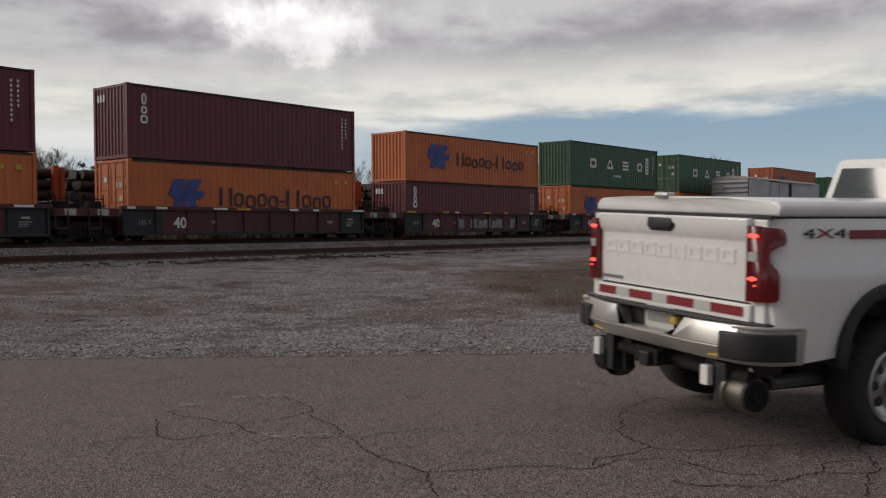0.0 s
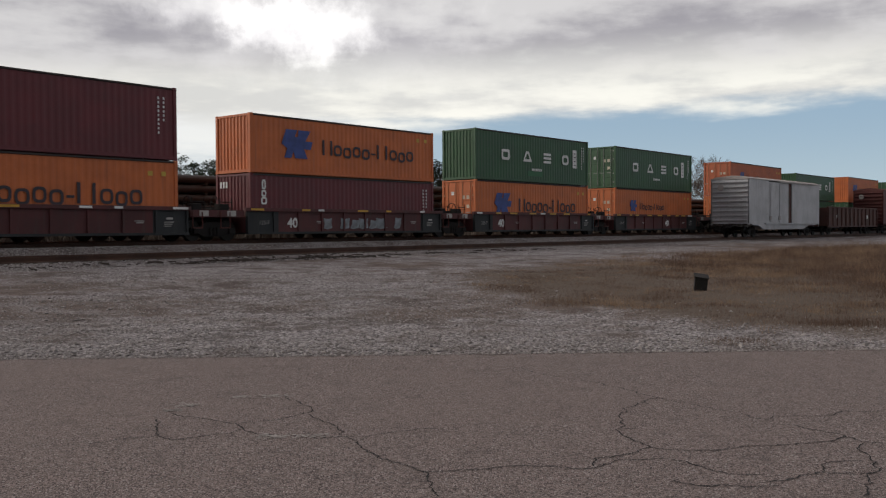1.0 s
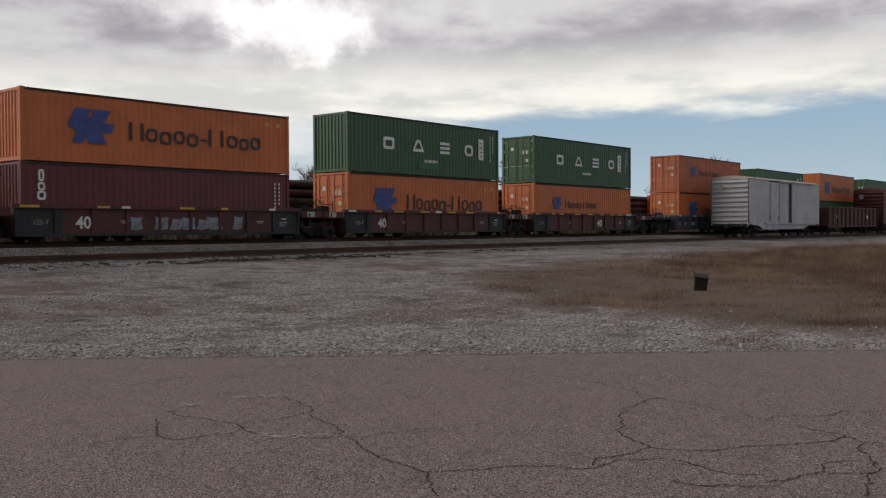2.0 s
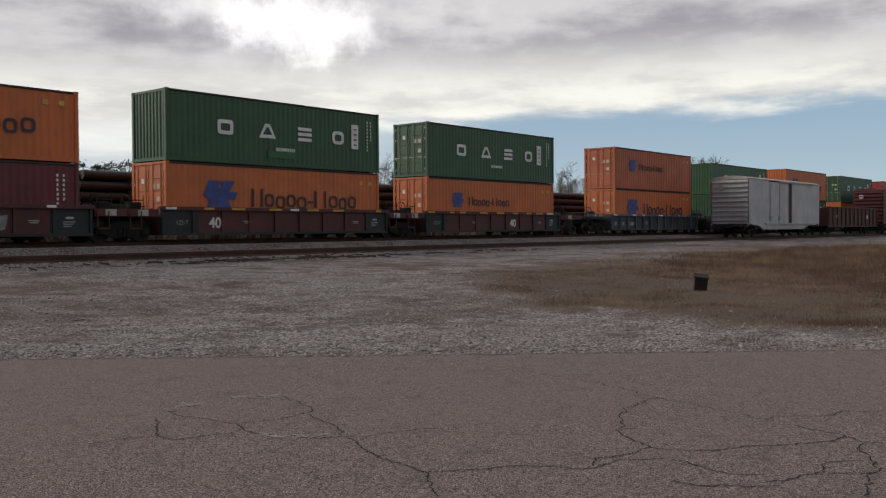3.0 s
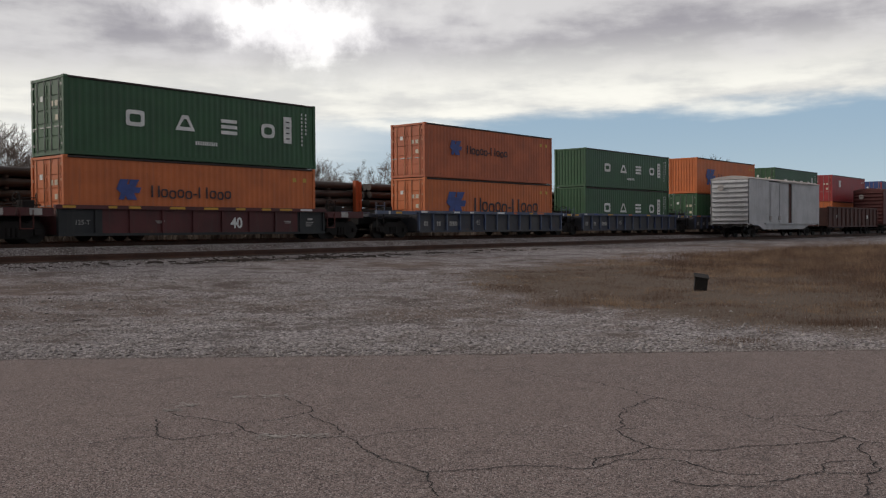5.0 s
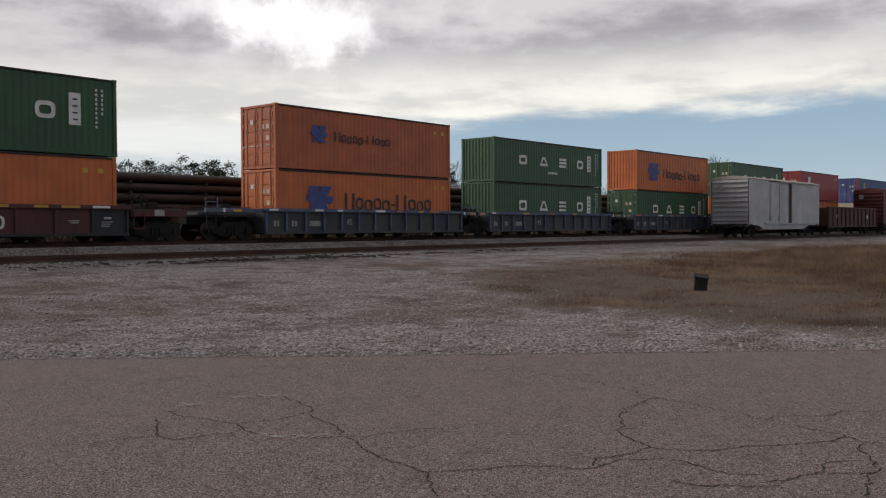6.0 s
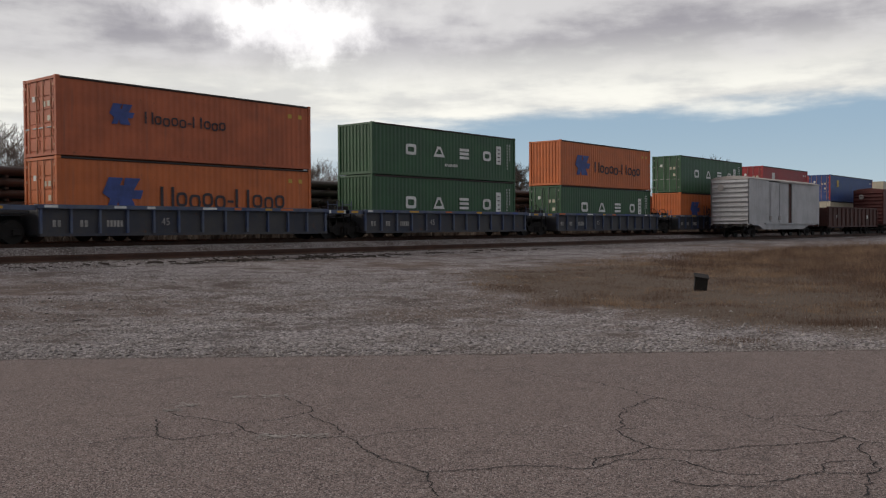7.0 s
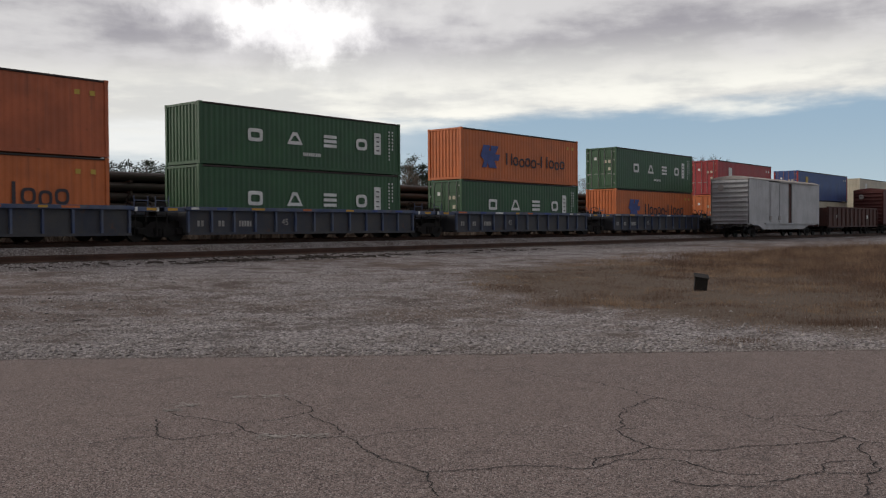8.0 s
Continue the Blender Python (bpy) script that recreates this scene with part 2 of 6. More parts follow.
def ground_material():
    m = bpy.data.materials.new("gravel_and_dirt")
    m.use_nodes = True
    t = m.node_tree
    b = t.nodes["Principled BSDF"]
    obj = t.nodes.new("ShaderNodeTexCoord").outputs["Object"]
    stone = t.nodes.new("ShaderNodeTexVoronoi")
    stone.inputs["Scale"].default_value = 25.0
    t.links.new(obj, stone.inputs["Vector"])
    broad = noise_of(t, obj, 0.16, 6.0, 0.6)
    mid = noise_of(t, obj, 1.1, 6.0, 0.65)
    fine = noise_of(t, obj, 14.0, 4.0, 0.7)
    sepc = t.nodes.new("ShaderNodeSeparateColor")
    t.links.new(stone.outputs["Color"], sepc.inputs[0])
    grey = mix(t, ramp(t, sepc.outputs[0], 0.0, 1.0, False), (0.064, 0.056, 0.056), (0.42, 0.383, 0.381))
    dirt = mix(t, fine, (0.066, 0.048, 0.041), (0.210, 0.162, 0.140))
    blot = ramp(t, noise_of(t, obj, 0.55, 6.0, 0.72), 0.50, 0.64)
    worn = maths(t, "ADD", maths(t, "MULTIPLY", broad, 0.6), maths(t, "MULTIPLY", mid, 0.45))
    c = mix(t, ramp(t, worn, 0.47, 0.62), grey, dirt)
    c = mix(t, maths(t, "MULTIPLY", blot, 0.75), c, mix(t, fine, (0.044, 0.035, 0.033), (0.14, 0.112, 0.103)))
    weedy = t.nodes.new("ShaderNodeAttribute")
    weedy.attribute_name = "verge"
    c = mix(t, maths(t, "MULTIPLY", weedy.outputs["Fac"], ramp(t, maths(t, "ADD", mid, weedy.outputs["Fac"]), 0.7, 1.2)), c, mix(t, fine, (0.055, 0.042, 0.034), (0.18, 0.135, 0.102)))
    t.links.new(c, b.inputs["Base Color"])
    b.inputs["Roughness"].default_value = 0.92
    b.inputs["Specular IOR Level"].default_value = 0.2
    bp = t.nodes.new("ShaderNodeBump")
    bp.inputs["Strength"].default_value, bp.inputs["Distance"].default_value = 1.0, 0.05
    t.links.new(maths(t, "ADD", maths(t, "MULTIPLY", stone.outputs["Distance"], -0.6), fine), bp.inputs["Height"])
    t.links.new(bp.outputs[0], b.inputs["Normal"])
    return m


def asphalt_material():
    m = bpy.data.materials.new("old_asphalt")
    m.use_nodes = True
    t = m.node_tree
    b = t.nodes["Principled BSDF"]
    obj = t.nodes.new("ShaderNodeTexCoord").outputs["Object"]
    stone = t.nodes.new("ShaderNodeTexVoronoi")
    stone.inputs["Scale"].default_value = 105.0
    t.links.new(obj, stone.inputs["Vector"])
    sepc = t.nodes.new("ShaderNodeSeparateColor")
    t.links.new(stone.outputs["Color"], sepc.inputs[0])
    broad = noise_of(t, obj, 0.35, 6.0, 0.6)
    mid = noise_of(t, obj, 3.0, 6.0, 0.65)
    c = mix(t, sepc.outputs[0], (0.048, 0.037, 0.035), (0.312, 0.245, 0.226))
    c = mix(t, ramp(t, sepc.outputs[1], 0.88, 0.97), c, (0.40, 0.36, 0.34))
    c = mix(t, maths(t, "MULTIPLY", ramp(t, broad, 0.35, 0.7), 0.35), c, (0.215, 0.166, 0.151))
    c = mix(t, maths(t, "MULTIPLY", ramp(t, mid, 0.5, 0.75), 0.4), c, (0.075, 0.060, 0.056))
    grit = noise_of(t, obj, 190.0, 3.0, 0.7)
    c = mix(t, maths(t, "MULTIPLY", ramp(t, grit, 0.52, 0.68), 0.55), c, (0.045, 0.036, 0.033))
    t.links.new(c, b.inputs["Base Color"])
    b.inputs["Roughness"].default_value = 0.88
    b.inputs["Specular IOR Level"].default_value = 0.25
    bp = t.nodes.new("ShaderNodeBump")
    bp.inputs["Strength"].default_value, bp.inputs["Distance"].default_value = 1.0, 0.014
    t.links.new(maths(t, "SUBTRACT", mid, maths(t, "MULTIPLY", stone.outputs["Distance"], 0.8)), bp.inputs["Height"])
    t.links.new(bp.outputs[0], b.inputs["Normal"])
    return m


def build_ground():
    xs = spaced([(-1500, 250), (-250, 50), (-50, 6), (-8, 0.7), (2, 0.35), (30, 0.6), (60, 1.5), (110, 8), (260, 60), (1500, 250), (3000, 0)])
    ys = spaced([(-800, 200), (-100, 20), (-12, 1.0), (0, 0.35), (37, 0.8), (50, 8), (120, 60), (1500, 300), (3000, 0)])
    bm = bmesh.new()
    layer = bm.verts.layers.float.new("verge")
    grid = []
    for y in ys:
        row = []
        for x in xs:
            v = bm.verts.new((x, y, ground_z(x, y)))
            v[layer] = verge(x, y)
            row.append(v)
        grid.append(row)
    for a, b in zip(grid, grid[1:]):
        for i in range(len(xs) - 1):
            f = bm.faces.new((a[i], a[i + 1], b[i + 1], b[i]))
            f.smooth = True
    tagged(part("ground", bm, ground_material()), "grey gravel and bare dirt beside the railway tracks", "ground", kind="structure")
    # the asphalt: a sheet whose worn edge runs under the gravel
    bm = bmesh.new()
    side, ahead = Vector((0.668, -0.744, 0)), Vector((0.744, 0.668, 0))
    rows = []
    for i in range(-60, 121):
        s = i * 0.5
        rim = 10.36 + 0.10 * noise.noise((s * 0.9, 7, 0)) + 0.05 * noise.noise((s * 3.1, 2, 0))
        rows.append([bm.verts.new(side * s + ahead * (rim * f if f > 0 else -14) + Vector((0, 0, -0.012 if f == 1 else 0.0))) for f in (0, 0.35, 0.6, 0.8, 0.97, 1.0)])
    for a, b in zip(rows, rows[1:]):
        for j in range(5):
            bm.faces.new((a[j], b[j], b[j + 1], a[j + 1]))
    tagged(part("road", bm, asphalt_material()), "old cracked grey asphalt road surface", "road", kind="structure")


build_ground()


def build_track(name, y, top, x0, x1, label):
    """Rails on ties in ballast; ties are pieces of the track."""
    track = thing(name, label, "railway track", "railway tracks", kind="structure")
    prof = [(-0.07, -0.17), (0.07, -0.17), (0.07, -0.155), (0.012, -0.13), (0.012, -0.045), (0.036, -0.035), (0.036, 0), (-0.036, 0), (-0.036, -0.035), (-0.012, -0.045), (-0.012, -0.13), (-0.07, -0.155)]
    for s in (-0.755, 0.755):
        bm = outline([(p, q) for p, q in prof], x1 - x0, "yz")
        part("rail", bm, "rail", track, "rusty steel rail", pose(x0, y + s, top))
    tie = None
    n = int((min(x1, 150) - max(x0, 0)) / 0.55)
    for i in range(min(n, 280)):
        x = max(x0, 0) + i * 0.55
        at = pose(x, y + random.uniform(-0.05, 0.05), top - 0.17 - 0.10, 0, 0, random.uniform(-1.2, 1.2))
        if tie is None:
            tie = part("tie", boxes((-0.11, 0.11, -1.3, 1.3, -0.09, 0.09), bevel=0.012), "tie", track, at=at)
        else:
            again("tie", tie, track, at)


build_track("main_track", MAIN_Y, RAIL_Z, -60, 400, "raised through track with worn rails on ballast")
build_track("siding_track", SIDE_Y, SIDE_Z, -60, 400, "rusty siding track half sunk in gravel")

# ---- the train ----
SPEED, GAIN = 9.97, 0.0206
FACE_Y = 31.94


def gone(t):
    return SPEED * t + GAIN * t * t / 2


WHEELSETS = []   # turning wheels of the train
MOVERS = []      # things of the train with the place that they have at the start


def hollow(outer, inner, x, z, y, thick=0.008):
    """A flat hollow shape between two loops with as many corners each, on the face y."""
    bm = bmesh.new()
    loops = [[bm.verts.new((x + p, d, z + q)) for p, q in loop] for loop, d in ((outer, y - thick), (inner, y - thick), (outer, y), (inner, y))]
    n = len(outer)
    for k in range(n):
        m = (k + 1) % n
        for a, b in ((0, 1), (1, 3), (2, 0)):
            bm.faces.new((loops[a][k], loops[a][m], loops[b][m], loops[b][k]))
    bmesh.ops.recalc_face_normals(bm, faces=bm.faces[:])
    return bm


def round_loop(w, h, inset, power, n=28):
    """A rounded rectangle or oval w by h, drawn in by inset."""
    a, b = w / 2 - inset, h / 2 - inset
    out = []
    for k in range(n):
        q = 2 * math.pi * (k + 0.5) / n
        c, d = math.cos(q), math.sin(q)
        out.append((w / 2 + math.copysign(abs(c) ** (2 / power), c) * a, h / 2 + math.copysign(abs(d) ** (2 / power), d) * b))
    return out


def ring_shape(x, z, w, h, stroke, y, power=4.0):
    return hollow(round_loop(w, h, 0, power), round_loop(w, h, stroke, power), x, z, y)


def wedge_shape(x, z, w, h, stroke, y, top=0.30):
    """A hollow wedge, narrow at its top."""
    t0, t1 = w * (0.5 - top / 2), w * (0.5 + top / 2)
    return hollow([(0, 0), (w, 0), (t1, h), (t0, h)], [(stroke * 1.25, stroke), (w - stroke * 1.25, stroke), (t1 - stroke * 0.55, h - stroke), (t0 + stroke * 0.55, h - stroke)], x, z, y)


def container(label, colour, length, height, door, style):
    """A shipping container: its near long side on y = 0, one end at x = 0, its floor at z = 0."""
    W, L, H = 2.438, length, height
    c = thing("shipping_container", label, "container", "containers of the train")
    part("side_panel", corrugated(0.12, L - 0.12, 0.16, H - 0.10), colour, c, at=pose(0, 0.045, 0))
    part("side_panel", corrugated(0.12, L - 0.12, 0.16, H - 0.10), colour, c, at=pose(L, W - 0.045, 0, 0, 0, 180))
    for y in (0.0, W - 0.10):
        part("bottom_rail", boxes((0.16, L - 0.16, y, y + 0.10, 0.02, 0.165)), colour, c)
        part("top_rail", boxes((0.16, L - 0.16, y, y + 0.10, H - 0.085, H - 0.02)), "edge", c, "dark top rail with rust spots")
    for x in (0.0, L - 0.15):
        for y in (0.0, W - 0.15):
            part("corner_post", boxes((x, x + 0.15, y, y + 0.15, 0.11, H - 0.11), bevel=0.012), "red" if colour == "blue" else colour, c)
        part("end_sill", boxes((x + 0.01, x + 0.12, 0.16, W - 0.16, 0.02, 0.15)), colour, c)
        part("end_header", boxes((x + 0.01, x + 0.12, 0.16, W - 0.16, H - 0.12, H - 0.02)), colour, c)
    for x in (-0.004, L - 0.174):
        for y in (-0.006, W - 0.156):
            for z in (0.0, H - 0.118):
                part("corner_casting", boxes((x, x + 0.178, y, y + 0.162, z, z + 0.118), bevel=0.012), colour, c)
    bm = corrugated(0.14, L - 0.14, 0.06, W - 0.06, 0.21, 0.02)
    part("roof", bm, colour, c, at=Matrix.Translation((0, W, H - 0.045)) @ Matrix.Rotation(radians(90), 4, "X"))
    # the end at x = L, and the one at x = 0 (plain ribbed end or doors)
    part("end_panel", corrugated(0.15, W - 0.15, 0.15, H - 0.12, 0.25, 0.04), colour, c, at=pose(L - 0.06, 0, 0, 0, 0, 90))
    if not door:
        part("end_panel", corrugated(0.15, W - 0.15, 0.15, H - 0.12, 0.25, 0.04), colour, c, at=pose(0.06, W, 0, 0, 0, -90))
    else:
        for k, y0 in enumerate((0.16, W / 2 + 0.006)):
            y1 = y0 + W / 2 - 0.166
            d = part("door", boxes((0.05, 0.09, y0, y1, 0.16, H - 0.13)), colour, c)
            n = 5
            for i in range(n):
                z0 = 0.22 + i * (H - 0.42) / n
                part("door_panel", boxes((0.024, 0.05, y0 + 0.07, y1 - 0.07, z0, z0 + (H - 0.42) / n - 0.10), bevel=0.008), colour, d)
            for z in (0.35, 0.95, H - 0.95, H - 0.38):
                yh = y0 - 0.03 if k == 0 else y1 - 0.06
                part("hinge", boxes((0.0, 0.05, yh, yh + 0.09, z, z + 0.09)), "steel" if colour == "green" else "pale_orange", d)
            for f in (0.20, 0.74):
                y = y0 + (y1 - y0) * f
                part("lock_rod", tubes(((0.008, y, 0.10), (0.008, y, H - 0.10), 0.019), n=8), "steel" if colour in ("green", "maroon", "red") else "pale_orange", d)
                part("handle", boxes((-0.01, 0.02, y - 0.02, y + 0.32, 1.02, 1.06)), "steel", d)
            for yy, zz in ((0.30, 0.62), (0.62, 0.62), (0.30, 0.44)) if k == 0 else ((0.34, 0.70),):
                part("placard", boxes((0.016, 0.022, y0 + yy, y0 + yy + 0.20, H * zz, H * zz + 0.20)), "letter_white" if k else "cream", d)
    y = 0.006
    if style in ("hl", "hl_small", "hl_top"):
        # emblem: left edge, width, foot, height; lettering: start, length, line, height
        ex, ew, ez, eh, x, run, z, h = {"hl": (1.78, 1.72, 0.98, 1.20, 4.26, 6.33, 1.12, 0.78), "hl_small": (2.10, 1.05, 1.30, 0.78, 3.60, 3.82, 1.42, 0.46), "hl_top": (1.75, 1.86, 0.74, 1.28, 4.22, 6.36, 0.98, 0.70)}[style]
        mark = [(0.0, 0.50), (0.15, 1.0), (0.50, 1.0), (0.42, 0.76), (0.51, 0.76), (0.54, 1.0), (0.93, 1.0), (0.76, 0.62), (1.0, 0.62), (0.93, 0.34), (0.71, 0.34), (0.83, 0.0), (0.43, 0.0), (0.37, 0.24), (0.31, 0.0), (0.08, 0.0), (0.18, 0.32)]
        part("painted_emblem", outline([(p * ew, q * eh) for p, q in mark], -0.008), "letter_blue", c, "faded blue painted emblem", at=pose(ex, y, ez))
        widths = (1.0, 0.82, 0.86, 0.82, 0.86, 0.5, 0.8, 0.34, 0.86, 0.8, 0.86)
        unit = run / (sum(widths) + 0.16 * 10)
        for k, w in enumerate(widths):
            w *= unit
            st = min(w, 0.21 * unit)
            if k == 5:
                part("lettering_bar", boxes((x, x + w, y - 0.008, y, z + 0.26 * h, z + 0.38 * h)), "letter_dark", c)
            elif k in (0, 6, 7):
                part("lettering_bar", boxes((x, x + st, y - 0.008, y, z, z + h)), "letter_dark", c)
                if k == 0:
                    part("lettering_bar", boxes((x + w - st, x + w, y - 0.008, y, z, z + h)), "letter_dark", c)
            else:
                part("lettering_shape", ring_shape(x, z - (0.10 * h if k in (2, 4, 9) else 0), w, 0.74 * h, 0.17 * unit, y, 3.0), "letter_dark", c)
            x += w + 0.16 * unit
    elif style.startswith("uasc"):
        z, h = H * 0.425, H * 0.215
        part("lettering_shape", ring_shape(2.49, z, 0.80, h, 0.155, y, 6.0), "letter_white", c)
        part("lettering_shape", wedge_shape(4.68, z, 0.92, h, 0.15, y), "letter_white", c)
        part("lettering_shape", boxes(*[(6.90, 7.72, y - 0.008, y, z + q * h, z + q * h + 0.145) for q in (0.0, 0.39, 0.77)]), "letter_white", c)
        part("lettering_shape", ring_shape(9.02, z, 0.75, h, 0.15, y, 3.4), "letter_white", c)
        if style == "uasc_patch":
            part("repaint_patch", boxes((5.15, 6.75, y - 0.004, y, H * 0.13, H * 0.235)), "patch_green", c, "brighter green repainted patch")
        part("white_panel", boxes((10.28, 10.74, y - 0.008, y, H * 0.37, H * 0.775)), "letter_white", c)
        for i in range(4):
            z = H * (0.43 + 0.085 * i)
            part("lettering_bar", boxes((10.42, 10.62, y - 0.013, y - 0.008, z, z + 0.06)), "letter_dark", c)
        for i in range(10):
            part("lettering_bar", boxes((5.63 + 0.11 * i, 5.70 + 0.11 * i, y - 0.008, y, H * 0.24, H * 0.24 + 0.15)), "letter_white", c)
    elif style == "tex":
        for i, (w, h) in enumerate(((0.22, 0.44), (0.26, 0.30), (0.32, 0.33))):
            z = (2.10, 1.74, 1.37)[i] * H / 2.896
            part("lettering_shape", ring_shape(0.74 - w / 2, z, w, h, 0.075, y, 3.0), "letter_white", c)
        for i in range(3):
            part("lettering_block", boxes((0.012, 0.02, 1.62 + i * 0.20, 1.74 + i * 0.20, H - 0.62, H - 0.34)), "letter_white", c)
    elif style == "plain":
        part("painted_emblem", outline([(0, 0), (0.7, 0), (0.7, 0.75), (0, 0.75)], -0.008), "letter_yellow" if colour == "blue" else "letter_white", c, at=pose(2.3, y, H * 0.55))
    # numbers and weights by the far end: rows of plain bars
    bars = "letter_yellow" if colour in ("orange", "faded_orange") else "letter_white"
    if style in ("tex", "uasc", "uasc_patch"):
        for j, x in enumerate((11.32, 11.56)):
            for i in range(9 - 3 * j):
                z = H - 0.42 - i * 0.17
                part("lettering_bar", boxes((x, x + 0.07, y - 0.008, y, z - 0.10, z)), bars, c)
    else:
        for x in (L - 1.35, L - 0.75):
            part("sticker", boxes((x, x + 0.20, y - 0.008, y, H * 0.78, H * 0.78 + 0.18)), bars, c)
    return c


def bogie(main, x, rolling=False):
    """A two-axle railway bogie under x, on the rails at z = 0."""
    for s in (-1, 1):
        y = 1.22 + s * 0.98
        prof = [(-1.12, 0.55), (-1.12, 0.30), (-0.72, 0.30), (-0.52, 0.18), (0.52, 0.18), (0.72, 0.30), (1.12, 0.30), (1.12, 0.55), (0.62, 0.60), (0.40, 0.78), (-0.40, 0.78), (-0.62, 0.60)]
        fr = part("side_frame", outline([(p, q) for p, q in prof], 0.12), "bogie", main, at=pose(x, y - 0.06, 0))
        part("spring_nest", tubes(*[((k * 0.17, s * 0.02, 0.24), (k * 0.17, s * 0.02, 0.56), 0.075) for k in (-1, 0, 1)], n=8), "bogie", fr)
        for a in (-0.89, 0.89):
            part("axle_box", boxes((a - 0.14, a + 0.14, -0.10, 0.22, 0.30, 0.52), bevel=0.02), "bogie", fr)
    part("bolster", boxes((x - 0.22, x + 0.22, 0.2, 2.24, 0.55, 0.80), bevel=0.02), "bogie", main)
    for a in (-0.89, 0.89):
        bm = tubes(((0, 0.25, 0), (0, 2.19, 0), 0.08), n=12)
        for s in (-1, 1):
            y = s * 0.755
            tube(bm, (0, 1.22 + y - 0.06, 0), (0, 1.22 + y + 0.06, 0), 0.42, 28)
            tube(bm, (0, 1.22 + y - s * 0.09, 0), (0, 1.22 + y - s * 0.06, 0), 0.45, 28)
        w = part("wheelset", bm, "wheel", main, at=pose(x + a, 0, 0.42))
        if rolling:
            WHEELSETS.append((w, x + a))


def lathe_ring(radius, thick, n=24, m=6):
    """A ring standing across the train."""
    bm = bmesh.new()
    rings = []
    for k in range(n):
        a = 2 * math.pi * k / n
        rings.append([bm.verts.new((thick * math.sin(q), math.cos(a) * (radius + thick * math.cos(q)), math.sin(a) * (radius + thick * math.cos(q)))) for q in [2 * math.pi * i / m for i in range(m)]])
    for k in range(n):
        for i in range(m):
            bm.faces.new((rings[k][i], rings[(k + 1) % n][i], rings[(k + 1) % n][(i + 1) % m], rings[k][(i + 1) % m]))
    for a in (0.4, 1.97, 3.54, 5.11):
        tube(bm, (0, 0, 0), (0, math.cos(a) * radius, math.sin(a) * radius), thick * 0.7, 5)
    return bm


